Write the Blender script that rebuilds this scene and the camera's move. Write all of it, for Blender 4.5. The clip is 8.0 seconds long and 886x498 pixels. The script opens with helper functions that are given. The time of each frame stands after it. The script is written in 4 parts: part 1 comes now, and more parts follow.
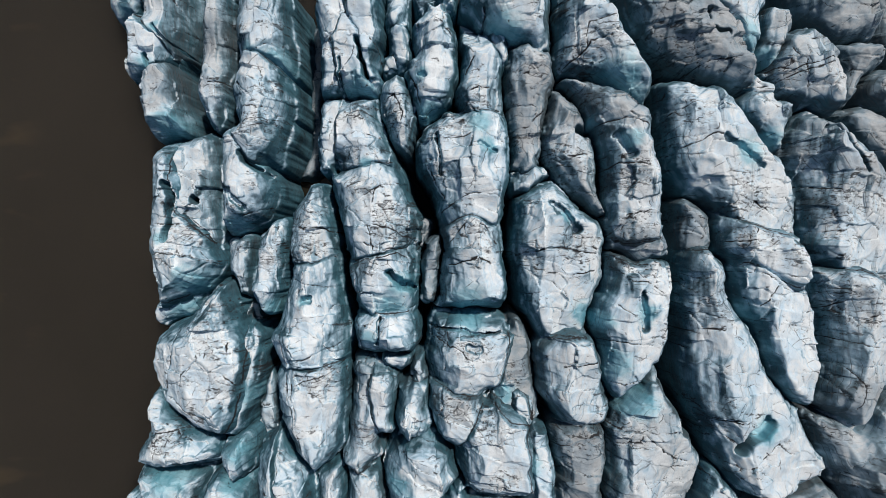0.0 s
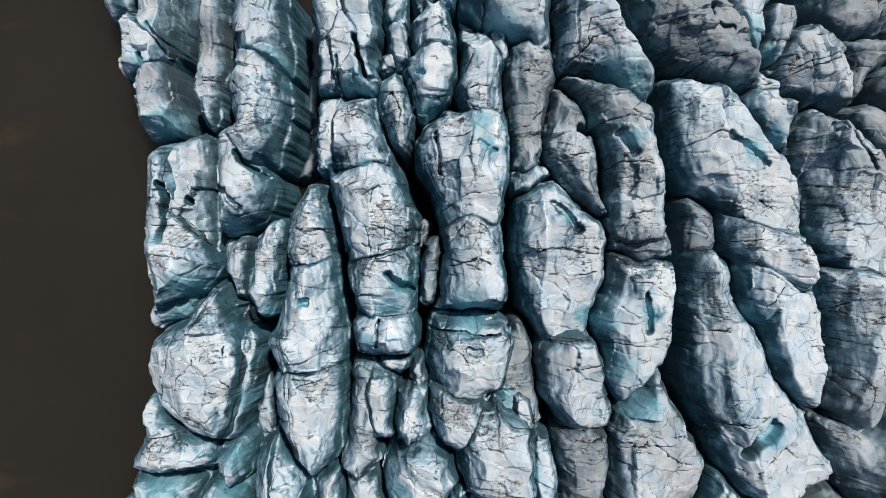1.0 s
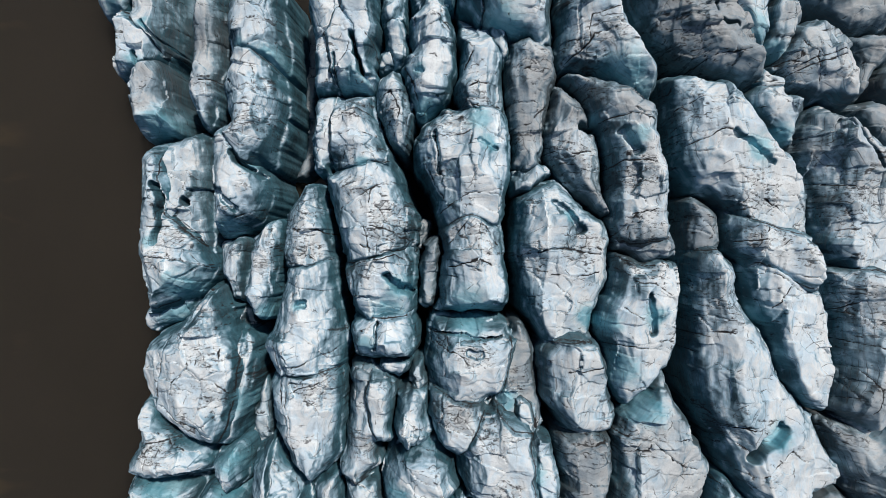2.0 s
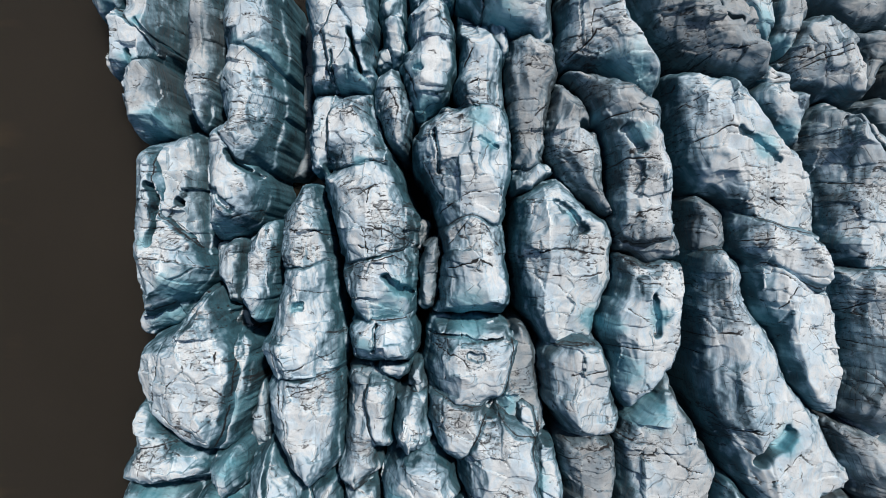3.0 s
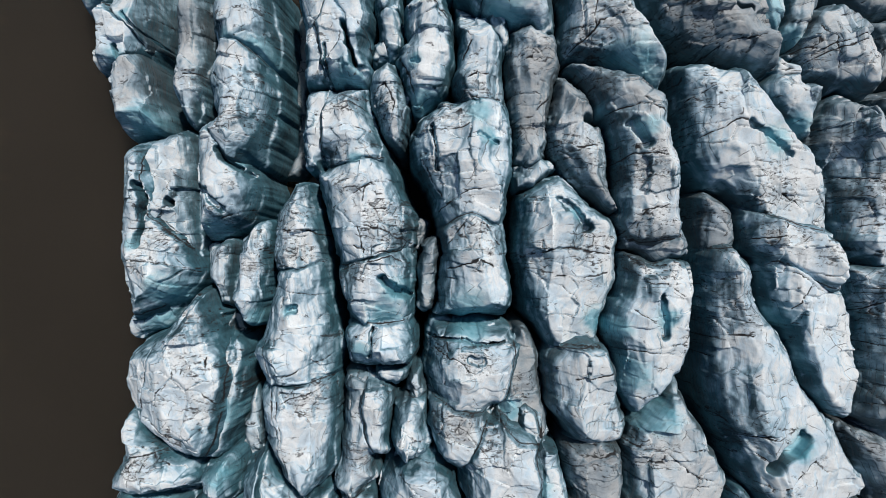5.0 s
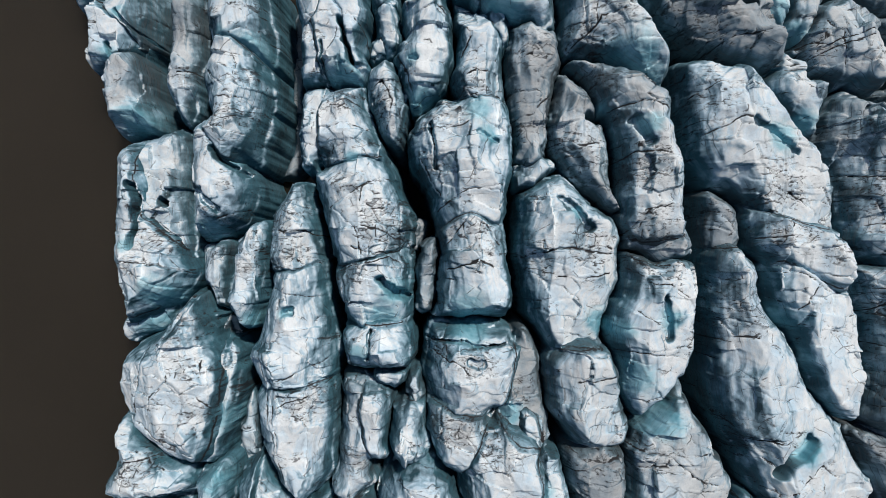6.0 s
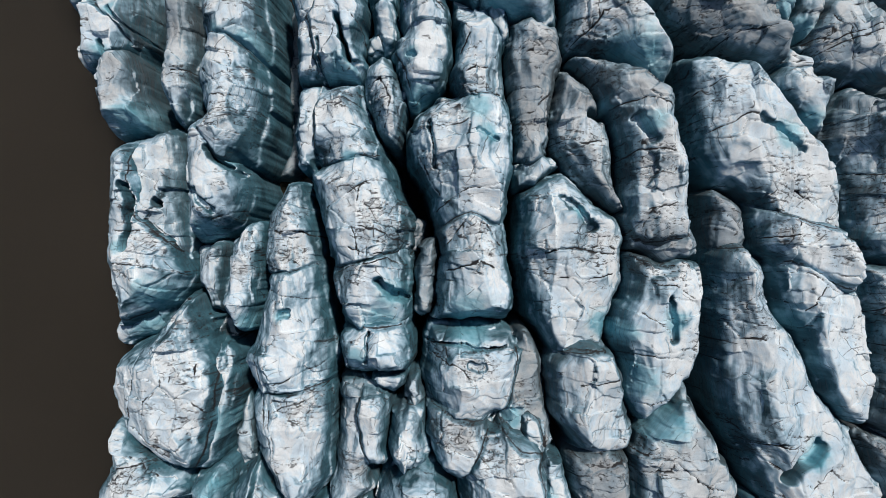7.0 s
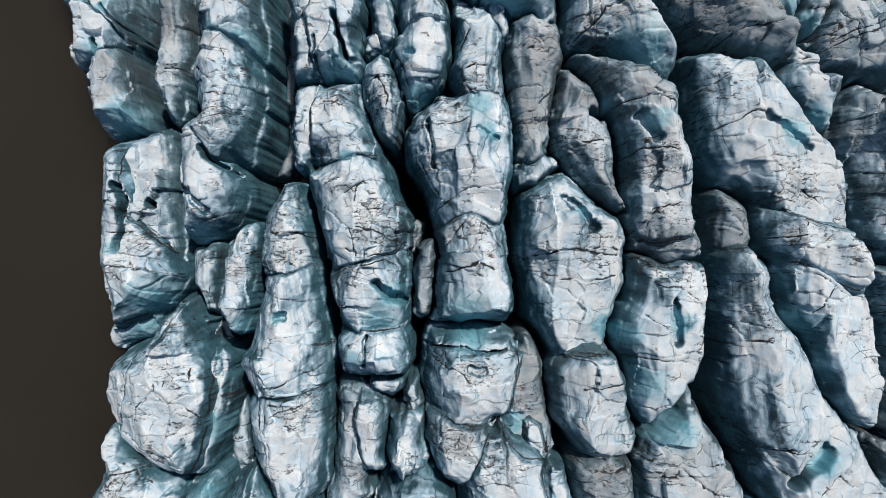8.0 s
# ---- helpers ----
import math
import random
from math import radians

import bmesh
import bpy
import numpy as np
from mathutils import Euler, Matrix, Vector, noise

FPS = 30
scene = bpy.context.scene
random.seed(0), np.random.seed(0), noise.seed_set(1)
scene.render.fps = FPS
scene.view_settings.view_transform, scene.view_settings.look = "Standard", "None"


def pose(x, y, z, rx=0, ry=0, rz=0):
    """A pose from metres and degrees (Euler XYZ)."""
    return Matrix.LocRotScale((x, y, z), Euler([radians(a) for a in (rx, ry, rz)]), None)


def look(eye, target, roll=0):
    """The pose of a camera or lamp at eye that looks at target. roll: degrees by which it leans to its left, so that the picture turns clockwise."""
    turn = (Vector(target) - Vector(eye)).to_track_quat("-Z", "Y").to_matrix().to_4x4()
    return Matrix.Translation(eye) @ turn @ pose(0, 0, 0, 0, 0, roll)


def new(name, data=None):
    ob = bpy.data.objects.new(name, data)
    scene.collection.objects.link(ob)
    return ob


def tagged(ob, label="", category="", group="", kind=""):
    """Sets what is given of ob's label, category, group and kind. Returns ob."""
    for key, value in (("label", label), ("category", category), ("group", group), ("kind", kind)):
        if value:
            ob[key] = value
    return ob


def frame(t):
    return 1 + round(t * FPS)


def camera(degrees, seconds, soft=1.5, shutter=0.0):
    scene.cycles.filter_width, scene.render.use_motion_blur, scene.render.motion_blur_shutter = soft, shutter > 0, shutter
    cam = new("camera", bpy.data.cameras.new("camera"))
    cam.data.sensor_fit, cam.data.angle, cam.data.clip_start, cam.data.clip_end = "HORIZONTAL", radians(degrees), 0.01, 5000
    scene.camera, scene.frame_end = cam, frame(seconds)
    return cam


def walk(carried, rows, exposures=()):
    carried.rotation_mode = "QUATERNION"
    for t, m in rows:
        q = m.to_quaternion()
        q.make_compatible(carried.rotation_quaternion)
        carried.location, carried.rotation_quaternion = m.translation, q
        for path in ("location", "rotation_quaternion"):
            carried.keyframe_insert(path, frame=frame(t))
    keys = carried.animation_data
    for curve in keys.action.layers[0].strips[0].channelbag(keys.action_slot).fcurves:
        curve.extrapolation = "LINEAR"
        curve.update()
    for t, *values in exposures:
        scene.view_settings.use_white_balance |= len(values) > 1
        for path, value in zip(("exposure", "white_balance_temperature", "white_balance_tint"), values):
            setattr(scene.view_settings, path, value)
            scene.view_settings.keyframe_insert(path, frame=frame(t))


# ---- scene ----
cam = camera(76.0, 8.0, soft=0.6)
METRES, EYE, TILT, LEAN, TURN = 8.6, 76.0, -90.0, 0.0, 0.0
ROWS = [
    (0.0, 0.0, 0.0, 0.0, 0.0, 0.0, -0.0),
    (0.5, -0.0007, 0.0612, -0.0019, -0.02, 0.07, 0.08),
    (1.0, 0.0006, 0.1267, -0.0031, -0.04, 0.13, 0.17),
    (1.5, 0.0004, 0.1863, -0.0058, -0.06, 0.18, 0.25),
    (3.0, -0.0064, 0.3733, -0.0154, -0.16, 0.37, 0.51),
    (3.5, -0.0075, 0.4342, -0.0199, -0.18, 0.4, 0.58),
    (4.0, -0.0074, 0.4946, -0.0296, -0.2, 0.46, 0.65),
    (4.5, -0.0066, 0.5566, -0.0329, -0.23, 0.5, 0.73),
    (6.0, 0.0026, 0.7446, -0.0452, -0.3, 0.7, 0.93),
    (6.5, 0.0036, 0.8065, -0.0438, -0.33, 0.73, 1.01),
    (7.0, 0.0048, 0.8741, -0.0482, -0.35, 0.81, 1.08),
    (7.5, 0.0071, 0.9355, -0.0491, -0.37, 0.89, 1.14),
    (8.0, 0.009, 0.9974, -0.0518, -0.4, 0.99, 1.19),
]
walk(cam, [(t, pose(0, 0, EYE, TILT, LEAN, TURN) @ pose(METRES * x, METRES * y, METRES * z, 90 + pitch, roll, yaw)) for t, x, y, z, yaw, pitch, roll in ROWS])

# ---- light: high thin cloud, a soft sun ----
SUN_UP, SUN_ROUND = 58.0, 58.0
world = bpy.data.worlds.new("world")
world.use_nodes = True
scene.world = world
sky = world.node_tree.nodes.new("ShaderNodeTexSky")
sky.sky_type, sky.sun_disc = "NISHITA", False
sky.sun_elevation, sky.sun_rotation = radians(SUN_UP), radians(90 - SUN_ROUND)
sky.air_density, sky.dust_density, sky.ozone_density = 1.2, 0.8, 3.0
background = world.node_tree.nodes["Background"]
world.node_tree.links.new(sky.outputs["Color"], background.inputs["Color"])
background.inputs["Strength"].default_value = 0.074
sun = new("sun", bpy.data.lights.new("sun", "SUN"))
sun.data.energy, sun.data.angle, sun.data.color = 5.9, radians(3), (1.0, 0.95, 0.895)
up, rd = radians(SUN_UP), radians(SUN_ROUND)
sun.matrix_world = look((200 * math.cos(up) * math.cos(rd), 200 * math.cos(up) * math.sin(rd), 200 * math.sin(up)), (0, 0, 0))
scene.view_settings.exposure = -1.02


# ---- materials ----
def material(name):
    m = bpy.data.materials.new(name)
    m.use_nodes = True
    nt = m.node_tree
    return m, nt.nodes, nt.links, nt.nodes["Principled BSDF"]


def node(nodes, kind, **values):
    n = nodes.new(kind)
    for key, value in values.items():
        if key in n.inputs:
            n.inputs[key].default_value = value
    return n


def ramp(nodes, stops):
    n = nodes.new("ShaderNodeValToRGB")
    el = n.color_ramp.elements
    while len(el) < len(stops):
        el.new(0.5)
    for e, (p, c) in zip(el, stops):
        e.position, e.color = p, (*c, 1) if len(c) == 3 else (c[0], c[0], c[0], 1)
    return n


def mixed(nodes, links, fac, a, b):
    n = nodes.new("ShaderNodeMix")
    n.data_type = "RGBA"
    for sock, v in ((n.inputs["Factor"], fac), (n.inputs["A"], a), (n.inputs["B"], b)):
        if isinstance(v, (int, float)):
            sock.default_value = v
        elif isinstance(v, tuple):
            sock.default_value = (*v, 1)
        else:
            links.new(v, sock)
    return n.outputs["Result"]


def math_node(nodes, links, op, a, b=0.5, clamp=False):
    n = nodes.new("ShaderNodeMath")
    n.operation, n.use_clamp = op, clamp
    for sock, v in zip(n.inputs, (a, b)):
        if isinstance(v, (int, float)):
            sock.default_value = v
        else:
            links.new(v, sock)
    return n.outputs[0]


def ice_material():
    m, nodes, links, bsdf = material("glacier_ice")
    geo = nodes.new("ShaderNodeNewGeometry")
    split = nodes.new("ShaderNodeSeparateXYZ")
    links.new(geo.outputs["Normal"], split.inputs[0])

    def noise_at(scale, detail, stretch=(1, 1, 1), rough=0.6):
        mapping = nodes.new("ShaderNodeMapping")
        mapping.inputs["Scale"].default_value = stretch
        links.new(geo.outputs["Position"], mapping.inputs["Vector"])
        n = node(nodes, "ShaderNodeTexNoise", Scale=scale, Detail=detail, Roughness=rough, Distortion=0.4)
        links.new(mapping.outputs[0], n.inputs["Vector"])
        return n.outputs["Fac"], mapping.outputs[0]

    big, _ = noise_at(0.35, 4.0)
    fine, _ = noise_at(6.0, 5.0, rough=0.7)
    streak, _ = noise_at(2.0, 5.0, (0.35, 0.3, 2.4), 0.62)
    soil, _ = noise_at(0.9, 6.0, (0.8, 1.4, 0.5), 0.7)
    # flat ice is sun-bleached crust; steep faces are blue ice with shade painted in
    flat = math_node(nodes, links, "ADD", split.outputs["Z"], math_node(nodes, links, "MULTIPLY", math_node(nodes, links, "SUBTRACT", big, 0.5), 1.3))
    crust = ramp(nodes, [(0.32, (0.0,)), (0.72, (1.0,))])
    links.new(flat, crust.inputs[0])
    # kept this dark so the crevasse walls carry painted shade
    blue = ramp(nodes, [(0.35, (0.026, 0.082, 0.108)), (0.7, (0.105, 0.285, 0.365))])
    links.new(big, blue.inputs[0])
    white = ramp(nodes, [(0.33, (0.70, 0.83, 0.91)), (0.50, (0.88, 0.92, 0.93))])
    links.new(streak, white.inputs[0])
    # the crust turns bluer and darker as it tilts
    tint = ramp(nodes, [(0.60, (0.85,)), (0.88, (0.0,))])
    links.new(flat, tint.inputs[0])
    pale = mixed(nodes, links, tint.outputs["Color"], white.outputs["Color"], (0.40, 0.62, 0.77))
    # wetter, bluer ice shows through the crust in broad patches
    damp = ramp(nodes, [(0.48, (0.0,)), (0.62, (0.5,))])
    links.new(noise_at(0.42, 3.0, (1.2, 0.7, 1))[0], damp.inputs[0])
    pale = mixed(nodes, links, damp.outputs["Color"], pale, (0.50, 0.68, 0.82))
    # coarse refrozen grain in the crust
    grains = ramp(nodes, [(0.36, (0.22,)), (0.48, (0.0,))])
    links.new(fine, grains.inputs[0])
    pale = mixed(nodes, links, grains.outputs["Color"], pale, (0.40, 0.47, 0.52))
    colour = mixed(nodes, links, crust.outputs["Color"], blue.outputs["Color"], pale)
    clear = nodes.new("ShaderNodeAttribute")
    clear.attribute_name = "clear"
    glassy = ramp(nodes, [(0.35, (0.13, 0.40, 0.50)), (0.65, (0.36, 0.66, 0.75))])
    links.new(big, glassy.inputs[0])
    colour = mixed(nodes, links, math_node(nodes, links, "MULTIPLY", clear.outputs["Fac"], 0.78), colour, glassy.outputs["Color"])
    # a thin veil of ash, in streaks down the faces
    veil = nodes.new("ShaderNodeAttribute")
    veil.attribute_name = "veil"
    streaky = ramp(nodes, [(0.38, (0.2,)), (0.66, (0.95,))])
    links.new(streak, streaky.inputs[0])
    bare = math_node(nodes, links, "SUBTRACT", 1.0, math_node(nodes, links, "MULTIPLY", crust.outputs["Color"], 0.55))
    amount = math_node(nodes, links, "MULTIPLY", math_node(nodes, links, "MULTIPLY", streaky.outputs["Color"], bare), math_node(nodes, links, "ADD", veil.outputs["Fac"], 0.0), True)
    thick = math_node(nodes, links, "MULTIPLY", math_node(nodes, links, "SUBTRACT", veil.outputs["Fac"], 0.55), math_node(nodes, links, "ADD", soil, 0.75), True)
    amount = math_node(nodes, links, "MAXIMUM", amount, thick)
    colour = mixed(nodes, links, amount, colour, (0.12, 0.125, 0.13))
    spots = ramp(nodes, [(0.72, (0.0,)), (0.80, (0.8,))])
    links.new(soil, spots.inputs[0])
    colour = mixed(nodes, links, spots.outputs["Color"], colour, (0.10, 0.095, 0.09))
    # foliation: thin dirty layers that crop out across the ridges, and a few long fractures
    mapping = nodes.new("ShaderNodeMapping")
    mapping.inputs["Scale"].default_value, mapping.inputs["Rotation"].default_value = (0.35, 0.45, 1.6), (0.1, 0.06, 0.0)
    links.new(geo.outputs["Position"], mapping.inputs["Vector"])
    wave = node(nodes, "ShaderNodeTexWave", Scale=0.34, Distortion=6.0, Detail=4.0)
    wave.inputs["Detail Scale"].default_value, wave.inputs["Detail Roughness"].default_value = 0.7, 0.55
    wave.bands_direction = "Z"
    links.new(mapping.outputs[0], wave.inputs["Vector"])
    thin = ramp(nodes, [(0.0, (1.0,)), (0.035, (0.0,))])
    links.new(wave.outputs["Fac"], thin.inputs[0])
    here = ramp(nodes, [(0.50, (0.0,)), (0.62, (0.65,))])
    links.new(noise_at(0.22, 3.0)[0], here.inputs[0])
    lines = math_node(nodes, links, "MULTIPLY", thin.outputs["Color"], here.outputs["Color"])
    tilted = ramp(nodes, [(0.80, (1.0,)), (0.96, (0.2,))])
    links.new(split.outputs["Z"], tilted.inputs[0])
    lines = math_node(nodes, links, "MULTIPLY", lines, tilted.outputs["Color"])
    # the combed look of old layering, on sloping sides
    mapping = nodes.new("ShaderNodeMapping")
    mapping.inputs["Scale"].default_value, mapping.inputs["Rotation"].default_value = (0.45, 0.22, 4.2), (0.10, 0.30, 0.0)
    links.new(geo.outputs["Position"], mapping.inputs["Vector"])
    comb = node(nodes, "ShaderNodeTexNoise", Scale=1.3, Detail=5.0, Roughness=0.62, Distortion=0.5)
    links.new(mapping.outputs[0], comb.inputs["Vector"])
    layers = ramp(nodes, [(0.50, (0.0,)), (0.62, (1.0,))])
    links.new(comb.outputs["Fac"], layers.inputs[0])
    sloped = ramp(nodes, [(0.75, (1.0,)), (0.93, (0.12,))])
    links.new(split.outputs["Z"], sloped.inputs[0])
    patchy = ramp(nodes, [(0.40, (0.15,)), (0.56, (1.0,))])
    links.new(noise_at(0.30, 2.0)[0], patchy.inputs[0])
    combed = math_node(nodes, links, "MULTIPLY", math_node(nodes, links, "MULTIPLY", sloped.outputs["Color"], patchy.outputs["Color"]), layers.outputs["Color"])
    colour = mixed(nodes, links, math_node(nodes, links, "MULTIPLY", combed, 0.30), colour, (0.14, 0.16, 0.18))
    warp, _ = noise_at(0.7, 4.0)
    mapping = nodes.new("ShaderNodeMapping")
    mapping.inputs["Scale"].default_value = (0.8, 1.5, 0.6)
    links.new(geo.outputs["Position"], mapping.inputs["Vector"])
    add = nodes.new("ShaderNodeVectorMath")
    links.new(mapping.outputs[0], add.inputs[0])
    links.new(warp, add.inputs[1])
    v = node(nodes, "ShaderNodeTexVoronoi", Scale=0.30)
    v.feature = "DISTANCE_TO_EDGE"
    links.new(add.outputs[0], v.inputs["Vector"])
    thin = ramp(nodes, [(0.0, (1.0,)), (0.018, (0.0,))])
    links.new(v.outputs["Distance"], thin.inputs[0])
    here = ramp(nodes, [(0.53, (0.0,)), (0.62, (0.95,))])
    links.new(noise_at(0.45, 3.0, (1, 1, 3))[0], here.inputs[0])
    lines = math_node(nodes, links, "MAXIMUM", lines, math_node(nodes, links, "MULTIPLY", thin.outputs["Color"], here.outputs["Color"]))
    dirt_shade = nodes.new("ShaderNodeAttribute")
    dirt_shade.attribute_name = "dirt_shade"
    # soil gathers as specks and veins; in open cracks it is solid
    mapping = nodes.new("ShaderNodeMapping")
    mapping.inputs["Scale"].default_value, mapping.inputs["Rotation"].default_value = (0.45, 1.0, 0.3), (0, 0, 0.12)
    links.new(geo.outputs["Position"], mapping.inputs["Vector"])
    fold = node(nodes, "ShaderNodeTexWave", Scale=0.36, Distortion=20.0, Detail=5.0)
    fold.inputs["Detail Scale"].default_value, fold.inputs["Detail Roughness"].default_value = 0.8, 0.62
    fold.bands_direction = "Y"
    links.new(mapping.outputs[0], fold.inputs["Vector"])
    veins = math_node(nodes, links, "SUBTRACT", 1.0, math_node(nodes, links, "MULTIPLY", fold.outputs["Fac"], 8.0), True)
    broken = ramp(nodes, [(0.40, (0.0,)), (0.54, (0.95,))])
    links.new(noise_at(0.8, 4.0)[0], broken.inputs[0])
    veins = math_node(nodes, links, "MULTIPLY", veins, broken.outputs["Color"])
    speck, _ = noise_at(2.4, 7.0, (0.9, 1.3, 0.8), 0.78)
    specks = math_node(nodes, links, "MULTIPLY", math_node(nodes, links, "SUBTRACT", speck, 0.53), 9.0, True)
    loose = math_node(nodes, links, "MAXIMUM", veins, specks)
    # full value also carries the shade painted on the crevasse floor
    solid = math_node(nodes, links, "MULTIPLY", math_node(nodes, links, "SUBTRACT", dirt_shade.outputs["Fac"], 0.66), 4.0, True)
    some = math_node(nodes, links, "MULTIPLY", dirt_shade.outputs["Fac"], 2.7, True)
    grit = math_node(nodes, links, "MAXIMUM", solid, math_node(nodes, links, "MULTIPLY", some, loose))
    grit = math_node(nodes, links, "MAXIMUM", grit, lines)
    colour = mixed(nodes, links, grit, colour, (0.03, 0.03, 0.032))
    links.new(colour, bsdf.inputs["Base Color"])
    gloss = math_node(nodes, links, "SUBTRACT", 0.82, math_node(nodes, links, "MULTIPLY", clear.outputs["Fac"], 0.2))
    links.new(gloss, bsdf.inputs["Roughness"])
    bsdf.inputs["Specular IOR Level"].default_value = 0.3
    height = math_node(nodes, links, "ADD", math_node(nodes, links, "MULTIPLY", streak, 1.0), math_node(nodes, links, "MULTIPLY", fine, 0.35))
    height = math_node(nodes, links, "SUBTRACT", height, math_node(nodes, links, "MULTIPLY", lines, 0.6))
    height = math_node(nodes, links, "SUBTRACT", height, math_node(nodes, links, "MULTIPLY", combed, 0.2))
    bump = node(nodes, "ShaderNodeBump", Strength=0.5, Distance=0.10)
    links.new(height, bump.inputs["Height"])
    links.new(bump.outputs["Normal"], bsdf.inputs["Normal"])
    return m


def water_material():
    m, nodes, links, bsdf = material("silty_lagoon_water")
    geo = nodes.new("ShaderNodeNewGeometry")
    n = node(nodes, "ShaderNodeTexNoise", Scale=0.03, Detail=4.0)
    links.new(geo.outputs["Position"], n.inputs["Vector"])
    c = ramp(nodes, [(0.3, (0.034, 0.0285, 0.0215)), (0.7, (0.042, 0.035, 0.0265))])
    links.new(n.outputs["Fac"], c.inputs[0])
    # plumes of paler silt, off the glacier front
    split = nodes.new("ShaderNodeSeparateXYZ")
    links.new(geo.outputs["Position"], split.inputs[0])
    off = math_node(nodes, links, "MULTIPLY", math_node(nodes, links, "SUBTRACT", -53.0, split.outputs["X"]), 0.25, True)
    mapping = nodes.new("ShaderNodeMapping")
    mapping.inputs["Scale"].default_value = (0.35, 1.0, 1.0)
    links.new(geo.outputs["Position"], mapping.inputs["Vector"])
    plume = node(nodes, "ShaderNodeTexNoise", Scale=0.22, Detail=3.0)
    links.new(mapping.outputs[0], plume.inputs["Vector"])
    pale = ramp(nodes, [(0.58, (0.0,)), (0.70, (0.5,))])
    links.new(plume.outputs["Fac"], pale.inputs[0])
    tone = mixed(nodes, links, math_node(nodes, links, "MULTIPLY", off, pale.outputs["Color"]), c.outputs["Color"], (0.075, 0.056, 0.033))
    links.new(tone, bsdf.inputs["Base Color"])
    bsdf.inputs["Roughness"].default_value = 0.12
    # silt scatters the light for metres under the surface
    bsdf.subsurface_method = "BURLEY"
    bsdf.inputs["Subsurface Weight"].default_value = 1.0
    bsdf.inputs["Subsurface Radius"].default_value = (1.0, 0.95, 0.85)
    bsdf.inputs["Subsurface Scale"].default_value = 14.0
    bsdf.inputs["Specular IOR Level"].default_value = 0.8
    bsdf.inputs["Specular Tint"].default_value = (1.0, 0.78, 0.52, 1.0)
    return m


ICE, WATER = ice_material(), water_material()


# ---- shape tools ----
def lattice(i, j, seed):
    v = np.sin(i * 127.1 + j * 311.7 + seed * 74.7) * 43758.5453
    return v - np.floor(v)


def grain(x, y, seed):
    """Smooth noise from -1 to 1, one lump a metre."""
    i, j = np.floor(x), np.floor(y)
    u, v = x - i, y - j
    u, v = u * u * u * (u * (6 * u - 15) + 10), v * v * v * (v * (6 * v - 15) + 10)
    a, b, c, d = lattice(i, j, seed), lattice(i + 1, j, seed), lattice(i, j + 1, seed), lattice(i + 1, j + 1, seed)
    return 2 * (a + (b - a) * u + (c - a) * v + (a - b - c + d) * u * v) - 1


def layered(x, y, seed, octaves=4):
    total, size, weight = 0.0, 1.0, 1.0
    for k in range(octaves):
        total = total + weight * grain(x * size + 17.3 * k, y * size - 9.1 * k, seed + k)
        size, weight = size * 2.03, weight * 0.5
    return total


def chips(x, y, seed, lean=0.55):
    """Facets as on split ice: the lowest of tilted dished planes, and how near the next plane is."""
    i0, j0 = np.floor(x), np.floor(y)
    best, second = np.full(x.shape, 9.0), np.full(x.shape, 9.0)
    for di in (-1, 0, 1):
        for dj in (-1, 0, 1):
            i, j = i0 + di, j0 + dj
            u, v = x - i - lattice(i, j, seed), y - j - lattice(i, j, seed + 1)
            h = 0.34 * (u * u + v * v) + lean * (u * (lattice(i, j, seed + 2) - 0.5) + v * (lattice(i, j, seed + 3) - 0.5)) + 0.25 * lattice(i, j, seed + 4)
            second = np.minimum(second, np.maximum(h, best))
            best = np.minimum(best, h)
    return best, second - best


def plates(x, y, seed):
    """Fracture plates: a height for each, tilted, from about -1 to 1, with small cliffs between, and how near the next plate is."""
    i0, j0 = np.floor(x), np.floor(y)
    best, second, height = np.full(x.shape, 9.0), np.full(x.shape, 9.0), np.zeros(x.shape)
    for di in (-1, 0, 1):
        for dj in (-1, 0, 1):
            i, j = i0 + di, j0 + dj
            u, v = x - i - 0.15 - 0.7 * lattice(i, j, seed), y - j - 0.15 - 0.7 * lattice(i, j, seed + 1)
            r = np.sqrt(u * u + v * v)
            h = 1.3 * (lattice(i, j, seed + 4) - 0.5) + 1.2 * u * (lattice(i, j, seed + 2) - 0.5) + 1.2 * v * (lattice(i, j, seed + 3) - 0.5)
            height = np.where(r < best, h, height)
            second = np.minimum(second, np.maximum(r, best))
            best = np.minimum(best, r)
    return height, second - best


def rounded(points, steps=6):
    """A closed curve through the corners of an outline."""
    p = np.array(points, float)
    a, b, c, d = np.roll(p, 1, 0), p, np.roll(p, -1, 0), np.roll(p, -2, 0)
    out = []
    for t in np.arange(steps) / steps:
        smooth = 0.5 * (2 * b + (c - a) * t + (2 * a - 5 * b + 4 * c - d) * t * t + (3 * b - a - 3 * c + d) * t ** 3)
        out.append(0.35 * smooth + 0.65 * (b + (c - b) * t))
    return np.stack(out, 1).reshape(-1, 2)


